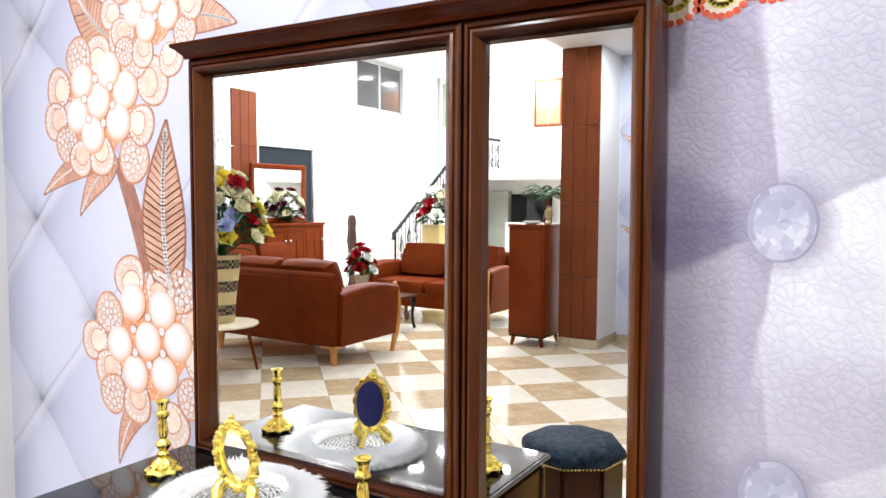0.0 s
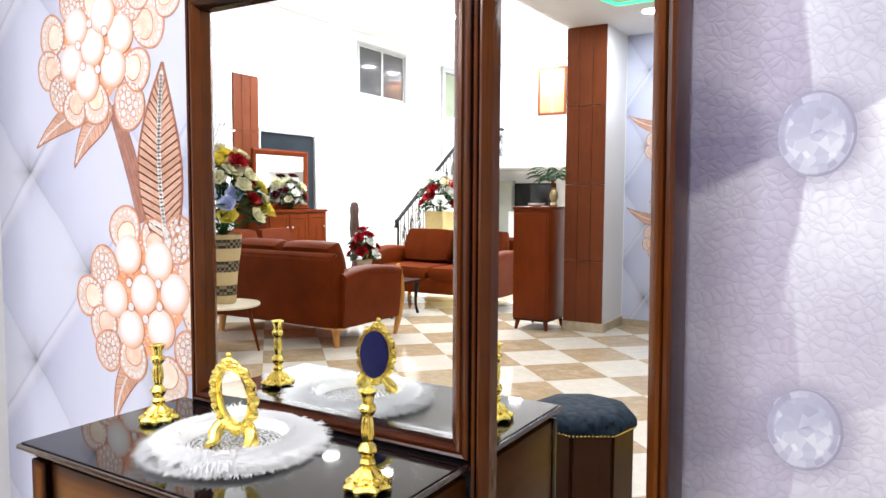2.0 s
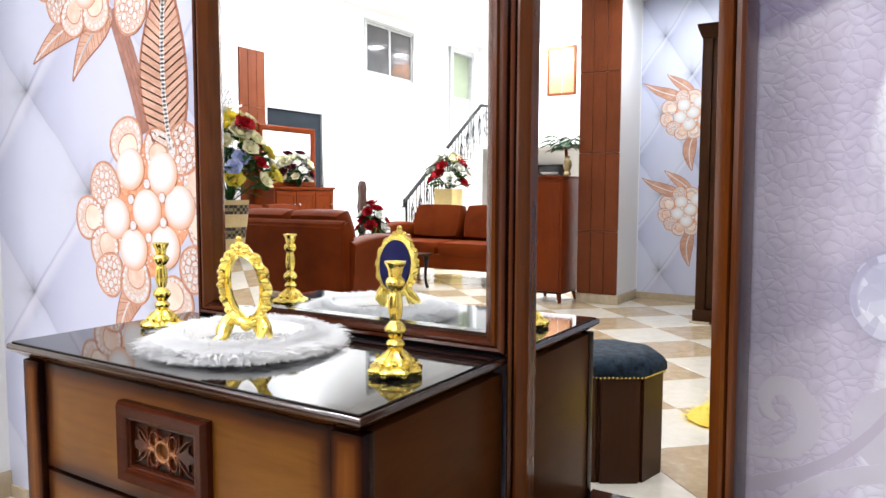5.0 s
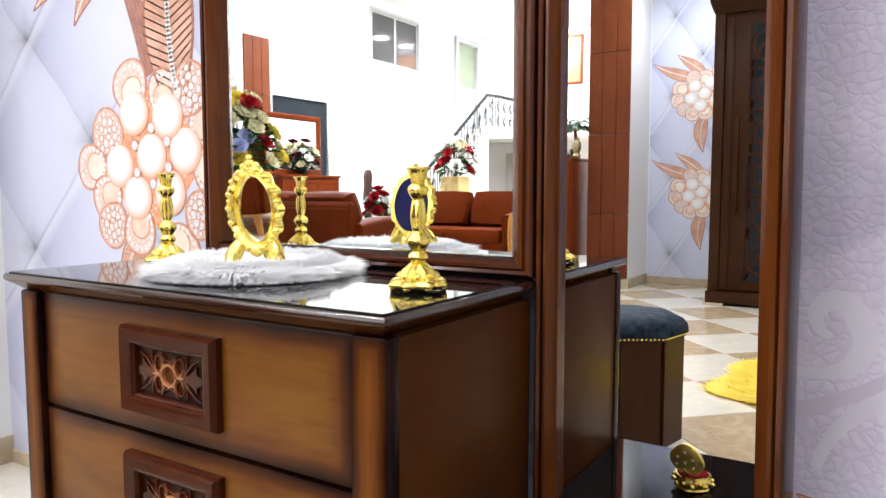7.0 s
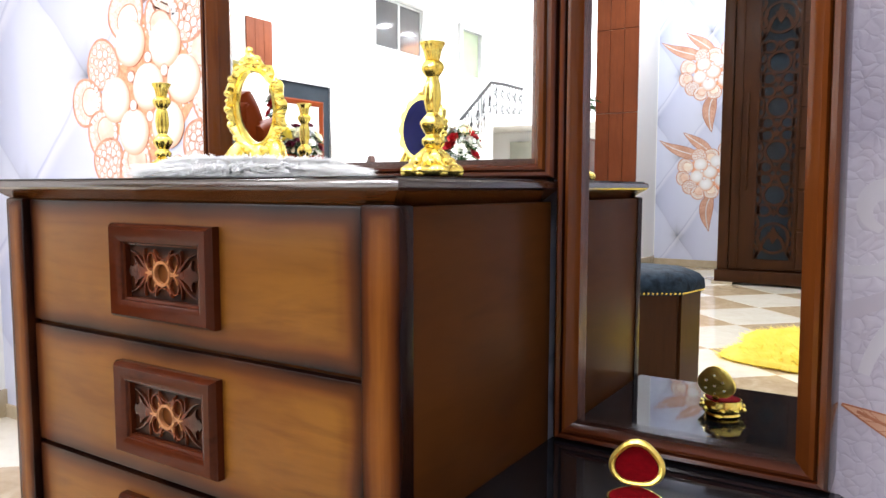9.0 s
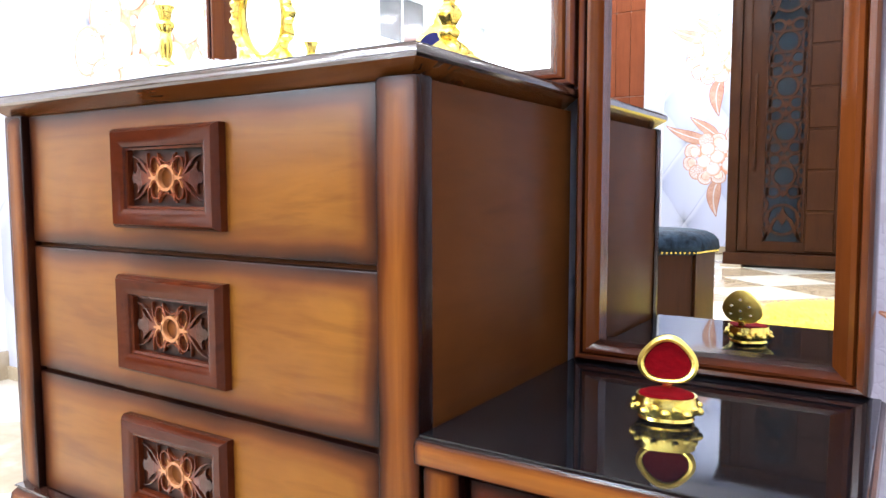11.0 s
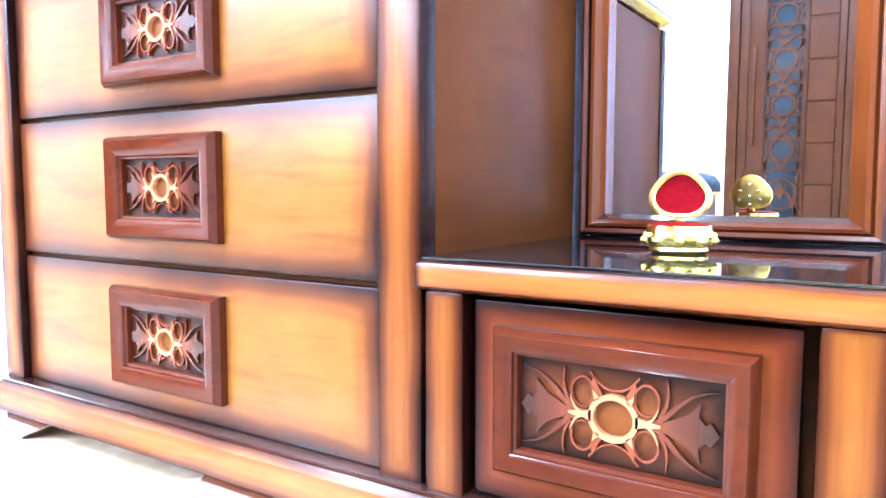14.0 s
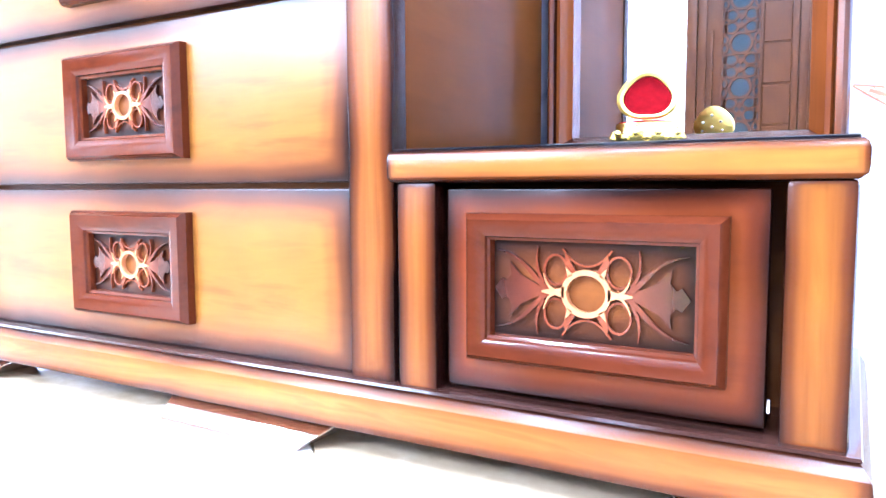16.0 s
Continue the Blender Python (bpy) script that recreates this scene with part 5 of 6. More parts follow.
def bouquet(name, x, y, z, spread, height, count, r, mats, seed, label):
    b = thing(name, x, y, z, label, "flowers")
    rnd = random.Random(seed)
    shapes = []
    for i in range(3):
        bm = blossom(r, seed + i)
        me = bpy.data.meshes.new("blossom")
        bm.to_mesh(me)
        bm.free()
        me.shade_smooth()
        shapes.append(me)
    coloured = {}
    stems, leaves = bmesh.new(), bmesh.new()
    for i in range(count):
        t = (i + 0.5) / count
        a = 2.4 * i + rnd.uniform(-0.3, 0.3)
        zz = height * (0.22 + 0.78 * t) + rnd.uniform(-0.03, 0.03)
        rr = spread * math.sqrt(max(0.02, 1 - (t * 1.02) ** 2)) * rnd.uniform(0.75, 1.05)
        p = Vector((rr * math.cos(a), rr * math.sin(a), zz))
        key = (rnd.randrange(3), rnd.randrange(len(mats)))
        if key not in coloured:
            me = shapes[key[0]].copy()
            me.materials.append(mats[key[1]])
            coloured[key] = me
        tilt = Vector((math.cos(a) * rr, math.sin(a) * rr, spread * 0.6)).to_track_quat("Z", "Y").to_matrix().to_4x4()
        mesh_part("blossom", coloured[key], b, Matrix.Translation(p) @ tilt @ Matrix.Scale(rnd.uniform(0.8, 1.15), 4))
        tube(stems, [(0, 0, 0), p * 0.5 + Vector((0, 0, 0.03)), p], 0.004, 5)
        for q in range(4):
            aa = a + rnd.uniform(-1.4, 1.4)
            leaf_blade(leaves, p * rnd.uniform(0.45, 0.95), (math.cos(aa), math.sin(aa), rnd.uniform(-0.3, 0.6)), r * rnd.uniform(1.3, 2.2), r * 0.42)
    part("stems", stems, F_GREEN, b, "green stems")
    tagged(part("leaves", leaves, F_GREEN, b, "dark green leaves"), kind="stuff")
    return b


# woven basket on a round side table
k = Nodes("woven_straw")
sep = k.add("ShaderNodeSeparateXYZ")
k.link(k.coord("Generated"), sep.inputs[0])
band = k.ramp(sep.outputs[2], [(0.0, (0, 0, 0)), (0.12, (0, 0, 0)), (0.125, (1, 1, 1)), (0.27, (1, 1, 1)), (0.275, (0, 0, 0)), (0.46, (0, 0, 0)), (0.465, (1, 1, 1)), (0.62, (1, 1, 1)), (0.625, (0, 0, 0)), (0.80, (0, 0, 0)), (0.805, (1, 1, 1)), (0.93, (1, 1, 1)), (0.935, (0, 0, 0))])
ck = k.add("ShaderNodeTexChecker")
ck.inputs["Scale"].default_value = 34
k.link(k.coord(), ck.inputs[0])
blk = k.val("MULTIPLY", band, k.val("MULTIPLY_ADD", ck.outputs[1], 0.35, 0.65))
col = k.mix(blk, k.mix(k.noise(k.coord(), 60, 3), (0.62, 0.50, 0.27), (0.46, 0.33, 0.15)), (0.012, 0.010, 0.009))
k.bump(ck.outputs[1], 0.5, 0.004)
M_STRAW = k.finish(col, 0.75)
M_CREAMTOP = plain("cream_lacquer", (0.72, 0.64, 0.46), (0.80, 0.73, 0.56), 4, 0.3)
BX, BY = -4.58, back(3.18)
st = thing("side_table", BX, BY, 0, "small round side table, cream top on tapered brown legs", "table")
part("tabletop", lathe(bmesh.new(), [(0.30, 0.455), (0.335, 0.462), (0.34, 0.475), (0.335, 0.485), (0.30, 0.487)], 48), M_CREAMTOP, st, "cream round top")
for a in (-50, 70, 190):
    ca, sa = math.cos(radians(a)), math.sin(radians(a))
    part("leg", leg(bmesh.new(), 0.22 * ca, 0.22 * sa, 0.0, 0.46, 0.012, 0.024, 0.10 * ca, 0.10 * sa), M_CAB, st, "tapered brown wooden leg")
bk = thing("woven_basket", BX, BY, 0.487, "tall straw basket woven with black bands", "basket")
part("basket_wall", lathe(bmesh.new(), [(0.10, 0.0), (0.115, 0.02), (0.13, 0.25), (0.165, 0.52), (0.175, 0.66), (0.168, 0.662), (0.15, 0.5)], 40), M_STRAW, bk)
bouquet("bouquet", BX, BY, 1.12, 0.40, 0.80, 44, 0.085, (F_RED, F_YELLOW, F_CREAM, F_BLUE, F_RED, F_YELLOW, F_CREAM), 21, "tall bouquet of red, yellow, cream and blue silk flowers")

# coffee table with red flowers
ct = thing("coffee_table", -5.05, back(5.95), 0, "dark wooden coffee table with curved legs", "table")
part("tabletop", box(-0.60, 0.72, -0.33, 0.33, 0.42, 0.45, 0.012, 3), M_WARD, ct)
for sx, sy in ((-0.52, -0.27), (0.64, -0.27), (-0.52, 0.27), (0.64, 0.27)):
    part("leg", tube(bmesh.new(), bez((sx, sy, 0.43), (sx * 1.08, sy * 1.1, 0.34), (sx * 0.94, sy * 0.95, 0.16), (sx * 1.05, sy * 1.08, 0.0), 9), [0.034, 0.036, 0.032, 0.026, 0.021, 0.018, 0.017, 0.018, 0.022], 8), M_IRON, ct, "dark curved leg")
pot = thing("flower_pot", -5.06, back(5.98), 0.4505, "cream footed flower pot on the coffee table", "pot")
part("pot_body", lathe(bmesh.new(), [(0.07, 0.0), (0.075, 0.02), (0.04, 0.05), (0.045, 0.07), (0.085, 0.12), (0.10, 0.20), (0.112, 0.23), (0.10, 0.235), (0.08, 0.16)], 30), M_CREAMTOP, pot)
bouquet("bouquet", -5.06, back(5.98), 0.64, 0.18, 0.42, 18, 0.068, (F_RED, F_RED, F_RED, F_WHITE), 33, "small bouquet of red silk roses")

# tall flower box behind the facing sofa
pb = thing("plant_stand", -5.46, back(8.5), 0, "tall straw-coloured plant stand behind the sofa", "stand")
part("stand_body", box(-0.17, 0.17, -0.17, 0.17, 0, 1.28, 0.01), plain("straw_box", (0.58, 0.46, 0.17), (0.68, 0.56, 0.26), 30, 0.7, 0, 0.4), pb)
bouquet("bouquet", -5.46, back(8.5), 1.24, 0.30, 0.62, 22, 0.10, (F_WHITE, F_WHITE, F_RED, F_CREAM), 41, "bouquet of white and red silk flowers in a box")

# slim cabinet by the pillar
def cabinet(x0, x1, y0, y1, h):
    cx, cy = (x0 + x1) / 2, (y0 + y1) / 2
    c = thing("pedestal_cabinet", cx, cy, 0, "slim mahogany pedestal cabinet on short splayed legs", "cabinet")
    w, d = (x1 - x0) / 2, (y1 - y0) / 2
    part("body", box(-w, w, -d, d, 0.13, h - 0.03, 0.008), M_CAB, c)
    part("top", box(-w - 0.012, w + 0.012, -d - 0.012, d + 0.012, h - 0.03, h, 0.008), M_CAB, c, "mahogany top")
    part("door", box(-w + 0.03, w - 0.03, d - 0.002, d + 0.014, 0.18, h - 0.08, 0.004), M_CAB, c, "plain mahogany door")
    part("base_rail", box(-w + 0.005, w - 0.005, -d + 0.005, d - 0.005, 0.105, 0.13, 0.003), M_WARD, c, "dark base rail")
    for sx in (-1, 1):
        for sy in (-1, 1):
            part("leg", leg(bmesh.new(), sx * (w - 0.05), sy * (d - 0.05), 0, 0.12, 0.018, 0.030, sx * 0.02, sy * 0.02), M_CAB, c, "short splayed leg")
    return c


cabinet(-2.84, -2.40, back(6.42), back(5.90), 1.41)
M_BRASS = plain("aged_brass", (0.20, 0.14, 0.06), (0.45, 0.36, 0.20), 40, 0.35, 0.7)
fig = thing("vase", -2.40, back(6.02), 1.41, "small dark and gold figurine vase on the cabinet", "vase")
part("vase_body", lathe(bmesh.new(), [(0.035, 0), (0.045, 0.02), (0.03, 0.05), (0.05, 0.11), (0.045, 0.16), (0.022, 0.19), (0.032, 0.215), (0.02, 0.21)], 24), M_BRASS, fig)
dish = thing("dish", -2.60, back(6.0), 1.41, "small white dish on the cabinet", "dish")
part("dish_bowl", lathe(bmesh.new(), [(0.04, 0), (0.09, 0.02), (0.10, 0.04), (0.085, 0.035), (0.03, 0.012)], 24), M_PAINT, dish)
palm = thing("palm_plant", -2.50, back(6.22), 1.41, "small potted palm with drooping green fronds", "plant")
part("pot", lathe(bmesh.new(), [(0.05, 0), (0.075, 0.12), (0.08, 0.13), (0.065, 0.125)], 20), M_IRON, palm, "dark pot")
part("trunk", tube(bmesh.new(), [(0, 0, 0.1), (0.01, 0, 0.25), (0, 0.01, 0.40)], [0.03, 0.026, 0.03], 8), M_CAB, palm, "brown trunk")
for i in range(13):
    a = 2 * math.pi * i / 13 + 0.2 * (i % 3)
    up = 0.9 - 0.28 * (i % 4)
    bm = bmesh.new()
    pts = bez((0, 0, 0.40), (0.1 * math.cos(a), 0.1 * math.sin(a), 0.40 + 0.14 * up), (0.22 * math.cos(a), 0.22 * math.sin(a), 0.42 + 0.22 * up), (0.33 * math.cos(a), 0.33 * math.sin(a), 0.36 + 0.20 * up), 9)
    tube(bm, pts, 0.004, 4)
    for j, p in enumerate(pts[2:]):
        for sgn in (-1, 1):
            leaf_blade(bm, p, (math.cos(a) - sgn * 0.9 * math.sin(a), math.sin(a) + sgn * 0.9 * math.cos(a), -0.12), 0.17 - 0.010 * j, 0.017)
    part("frond", bm, F_GREEN, palm)

palm.scale = (0.74, 0.74, 0.80)

# wardrobe with a pierced door
M_SMOKE = plain("smoked_glass", (0.006, 0.011, 0.015), (0.010, 0.017, 0.022), 3, 0.06, spec=0.22)
wd = thing("wardrobe", 0, 0, 0, "dark walnut wardrobe with a pierced fretwork strip over glass", "wardrobe")
WY, WX0, WX1 = back(5.52), -0.885, 0.95
part("carcass", box(WX0, WX1, back(6.12), WY - 0.03, 0.06, 2.64, 0.004), M_WARD, wd)
part("plinth", box(WX0 - 0.02, WX1 + 0.02, back(6.14), WY + 0.02, 0.022, 0.13, 0.006), M_WARD, wd, "moulded plinth")
for x in (WX0, WX1 - 0.14):
    part("foot", box(x - 0.04, x + 0.14, WY - 0.15, WY + 0.03, 0.0, 0.022, 0.003), M_SKIRT, wd, "flat foot")
bm = bmesh.new()
strip_rings(bm, [[Vector((WX0 - g, back(6.12), z)), Vector((WX1 + g, back(6.12), z)), Vector((WX1 + g, WY + g, z)), Vector((WX0 - g, WY + g, z))] for g, z in ((0.0, 2.64), (0.012, 2.66), (0.04, 2.74), (0.045, 2.77))])
part("cornice", bm, M_WARD, wd, "moulded cornice")
for x0, x1 in ((WX0, WX0 + 0.09), (WX1 - 0.09, WX1)):
    part("pilaster", box(x0, x1, WY - 0.03, WY + 0.012, 0.13, 2.64, 0.006), M_WARD, wd, "corner pilaster")


def wardrobe_door(x0, x1, strip0, strip1, handle):
    d = part("door", box(x0, x1, WY - 0.03, WY - 0.008, 0.15, 2.60, 0.004), M_WARD, wd)
    part("stile", box(x0, x0 + 0.07, WY - 0.008, WY + 0.004, 0.15, 2.60, 0.004), M_WARD, d)
    part("stile", box(x1 - 0.05, x1, WY - 0.008, WY + 0.004, 0.15, 2.60, 0.004), M_WARD, d)
    part("glass_strip", box(strip0, strip1, WY - 0.008, WY - 0.004, 0.24, 2.52), M_SMOKE, d, "smoked dark glass")
    cx, hw = (strip0 + strip1) / 2, (strip1 - strip0) / 2
    bm = bmesh.new()
    yb, dep = 0.0, 0.010
    n = 6
    step = (2.52 - 0.24) / n
    for i in range(n):
        cz = 0.24 + step * (i + 0.5)
        if i in (0, 5):
            ribbon(bm, circle(cx, cz, hw * 0.80, step * 0.34, 28), 0.022, yb, dep, True)
            for s_ in (-1, 1):
                ribbon(bm, bez((cx + s_ * hw, cz - step * 0.48), (cx + s_ * hw * 0.5, cz - step * 0.3), (cx + s_ * hw * 0.6, cz), (cx + s_ * hw * 0.2, cz + step * 0.05), 10), 0.028, yb, dep * 0.9)
            plate(bm, [(cx, cz + step * 0.30), (cx - 0.03, cz + step * 0.12), (cx - 0.05, cz + step * 0.16), (cx - 0.02, cz - 0.02), (cx, cz - step * 0.14), (cx + 0.02, cz - 0.02), (cx + 0.05, cz + step * 0.16), (cx + 0.03, cz + step * 0.12)], yb, dep)
        else:
            ribbon(bm, circle(cx, cz, hw * 0.56, hw * 0.56, 28), 0.022, yb, dep, True)
            for sz in (-1, 1):
                plate(bm, [(cx, cz + sz * step * 0.50), (cx - 0.026, cz + sz * step * 0.42), (cx, cz + sz * step * 0.30), (cx + 0.026, cz + sz * step * 0.42)], yb, dep)
                for s_ in (-1, 1):
                    ribbon(bm, circle(cx + s_ * hw * 0.50, cz + sz * step * 0.36, hw * 0.34, step * 0.13, 16), 0.021, yb, dep * 0.9, True)
        for s_ in (-1, 1):
            for sz in (-1, 1):
                ribbon(bm, circle(cx + s_ * hw * 0.84, cz + sz * step * 0.10, hw * 0.15, step * 0.10, 12), 0.018, yb, dep * 0.9, True)
            ribbon(bm, bez((cx + s_ * hw, cz - step * 0.5), (cx + s_ * hw * 0.7, cz - step * 0.42), (cx + s_ * hw * 0.7, cz - step * 0.25), (cx + s_ * hw, cz - step * 0.2), 8), 0.024, yb, dep * 0.9)
            ribbon(bm, bez((cx + s_ * hw, cz + step * 0.5), (cx + s_ * hw * 0.7, cz + step * 0.42), (cx + s_ * hw * 0.7, cz + step * 0.25), (cx + s_ * hw, cz + step * 0.2), 8), 0.024, yb, dep * 0.9)
    for s_ in (-1, 1):
        ribbon(bm, [(cx + s_ * hw, 0.24), (cx + s_ * hw, 2.52)], 0.014, yb, dep)
    for v in bm.verts:
        v.co = Vector((v.co.x, WY - 0.004 - v.co.y, v.co.z))
    part("fretwork", bm, M_WARD, d, "pierced leaf and ring fretwork", True, 30)
    part("handle", box(handle - 0.010, handle + 0.010, WY + 0.004, WY + 0.030, 0.85, 1.70, 0.004), M_WARD, d, "long wooden bar handle")
    z = 0.16
    for i in range(7):
        part("panel", box(strip1 + 0.02, x1 - 0.055, WY - 0.010, WY + 0.001, z, z + 0.335, 0.006, 1), M_WARD, d, "square walnut panel")
        z += 0.350
    return d


wardrobe_door(-0.785, 0.03, -0.585, -0.265, -0.665)
wardrobe_door(0.04, 0.85, 0.37, 0.69, 0.12)

# octagonal stool
sx_, sy_ = -0.380, back(1.62)
sl = thing("stool", sx_, sy_, 0, "octagonal dark wooden stool with blue velvet top and brass studs", "stool", turn=12)
bm = bmesh.new()
oct_ = [(0.238 * math.cos(radians(22.5 + 45 * i)), 0.238 * math.sin(radians(22.5 + 45 * i))) for i in range(8)]
part("core", strip_rings(bmesh.new(), [[Vector((x * 0.96, y * 0.96, z)) for x, y in oct_] for z in (0.0, 0.455)]), M_STOOL, sl, "dark core", False)
for i in range(8):
    (ax, ay), (bx, by) = oct_[i], oct_[(i + 1) % 8]
    n_ = Vector(((ax + bx) / 2, (ay + by) / 2, 0)).normalized() * 0.008
    a, b = Vector((ax, ay, 0)), Vector((bx, by, 0))
    a, b = a + (b - a) * 0.04, b - (b - a) * 0.04
    q = [a * 0.965, b * 0.965, b * 0.965 + n_ * 1.6, a * 0.965 + n_ * 1.6]
    part("side_board", strip_rings(bmesh.new(), [[p + Vector((0, 0, z)) for p in q] for z in (0.0, 0.452)]), M_STOOL, sl, "", False)
part("cushion", strip_rings(bmesh.new(), [[Vector((x * f, y * f, z)) for x, y in oct_] for f, z in ((0.98, 0.446), (1.05, 0.450), (1.08, 0.470), (1.06, 0.500), (0.98, 0.522), (0.85, 0.535), (0.55, 0.541))]), M_BLUEVELVET, sl, "dark blue crushed velvet pad", True, 80)
me = None
for i in range(8):
    (ax, ay), (bx, by) = oct_[i], oct_[(i + 1) % 8]
    for j in range(11):
        f = (j + 0.5) / 11
        if me is None:
            b_ = bmesh.new()
            bmesh.ops.create_icosphere(b_, subdivisions=1, radius=0.006)
            me = bpy.data.meshes.new("stud")
            b_.to_mesh(me)
            b_.free()
            me.materials.append(M_GOLD)
            me.shade_smooth()
        mesh_part("stud", me, sl, pose(1.055 * (ax + f * (bx - ax)), 1.055 * (ay + f * (by - ay)), 0.458))

# yellow fur rug
rg = thing("fur_rug", 0.46, back(2.90), 0.001, "shaggy yellow fur rug on the tiles", "rug")
rnd = random.Random(9)


def rug_r(a):
    return 0.62 + 0.10 * math.cos(2 * a + 0.4) + 0.06 * math.cos(5 * a) + 0.03 * math.cos(9 * a + 1)


strip = [[Vector((f * rug_r(a) * math.cos(a), f * rug_r(a) * 1.15 * math.sin(a), z)) for a in (2 * math.pi * i / 60 for i in range(60))] for f, z in ((0.97, 0.0), (1.0, 0.01), (0.96, 0.03), (0.5, 0.035))]
part("hide", strip_rings(bmesh.new(), strip), M_YELLOWFUR, rg, "yellow hide")
verts, faces = [], []
for i in range(9000):
    a, f = rnd.random() * 6.2832, math.sqrt(rnd.random())
    r = f * rug_r(a)
    p = Vector((r * math.cos(a), r * 1.15 * math.sin(a), 0.03 * min(1, (1 - f) * 8)))
    tw, ln = a + rnd.gauss(0, 0.8), 0.035 + 0.03 * rnd.random()
    q = p + Vector((math.cos(tw) * ln, math.sin(tw) * ln, ln * rnd.uniform(0.1, 0.6)))
    s_ = Vector((-math.sin(tw), math.cos(tw), 0)) * 0.0035
    n_ = len(verts)
    verts += [p - s_, p + s_, q]
    faces.append((n_, n_ + 1, n_ + 2))
me = bpy.data.meshes.new("rug_hair")
me.from_pydata(verts, [], faces)
me.materials.append(M_YELLOWFUR)
tagged(mesh_part("rug_hair", me, rg, Matrix.Identity(4), "long yellow hair"), kind="stuff")

# sideboard with a mirror in the doorway
sb = thing("sideboard", 0, 0, 0, "mahogany sideboard with two doors and white knobs", "sideboard")
S0, S1 = back(7.82), back(6.45)
part("body", box(-7.72, -7.30, S0, S1, 0.12, 1.26, 0.006), M_CAB, sb)
part("top", box(-7.73, -7.27, S0 - 0.02, S1 + 0.02, 1.26, 1.30, 0.008), M_CAB, sb, "mahogany top")
part("plinth", box(-7.70, -7.33, S0 + 0.03, S1 - 0.03, 0, 0.12), M_WARD, sb, "dark plinth")
for i in range(3):
    y0 = S0 + 0.04 + i * 0.435
    d = part("door", rect_frame(bmesh.new(), y0, y0 + 0.42, 0.18, 1.22, [(0, 0), (0, -0.018), (0.05, -0.018), (0.06, -0.008), (0.2, -0.008), (0.2, 0)]), M_CAB, sb)
    d.matrix_basis = pose(-7.298, 0, 0, 0, 0, 90)
    part("knob", lathe(bmesh.new(), [(0.012, 0), (0.022, 0.012), (0.018, 0.025), (0.006, 0.03)], 14), M_CHROME, d, "round pale knob").matrix_basis = pose(y0 + (0.37 if i % 2 else 0.05), -0.018, 1.02, 90, 0, 0)
sm = thing("wall_mirror", 0, 0, 0, "wide mirror in a mahogany frame standing on the sideboard", "mirror")
fr = part("frame", rect_frame(bmesh.new(), back(7.70), back(6.45), 1.30, 2.26, [(0, 0), (0, -0.03), (0.02, -0.04), (0.07, -0.03), (0.09, -0.01), (0.09, 0)]), M_CAB, sm)
fr.matrix_basis = pose(-7.62, 0, 0, 0, 0, 90)
gl = part("glass", box(-7.617, -7.612, back(7.62), back(6.52), 1.37, 2.19), M_MIRROR, sm, "clear mirror glass", False)
bouquet("bouquet", -7.48, back(7.18), 1.30, 0.22, 0.50, 24, 0.07, (F_WHITE, F_CREAM, F_WHITE, F_DARKRED, F_CREAM), 57, "low bouquet of white and wine-red silk flowers")

# dark figurine on a stand against the white wall
M_BRONZE = plain("dark_bronze", (0.045, 0.024, 0.020), (0.09, 0.045, 0.035), 22, 0.35, 0.4)
stt = thing("carved_vase", -7.25, back(8.53), 0, "tall dark brown carved floor vase by the wall", "vase")
part("vase_body", lathe(bmesh.new(), [(0.11, 0.0), (0.13, 0.05), (0.07, 0.35), (0.09, 0.75), (0.13, 1.0), (0.10, 1.22), (0.12, 1.34), (0.085, 1.46), (0.03, 1.48)], 24, 0, 0, 5, 0.12), M_BRONZE, stt)

stt.scale = (0.68, 0.68, 0.96)

# silver branch ornament on the wall beside the pillar
orn = thing("wall_ornament", -7.79, back(5.75), 2.35, "silver branching wall ornament", "wall ornament")
rnd = random.Random(2)
for i in range(16):
    a = math.pi * (0.1 + 0.8 * i / 15)
    ln = rnd.uniform(0.25, 0.5)
    bm = tube(bmesh.new(), bez((0.02, 0, -0.35), (0.04, 0.2 * math.cos(a), -0.1), (0.05, ln * 0.7 * math.cos(a), 0.15), (0.03, ln * math.cos(a + 0.3), ln * math.sin(a)), 9), [0.008] * 8 + [0.02], 6)
    part("branch", bm, M_CHROME, orn)

# window and landing door in the window wall
# white frames; the grey of their shadows is put into this colour
M_FRAME_SHADE = plain("shadowed_white_frame", (0.34, 0.35, 0.34), (0.42, 0.43, 0.42), 6, 0.4)


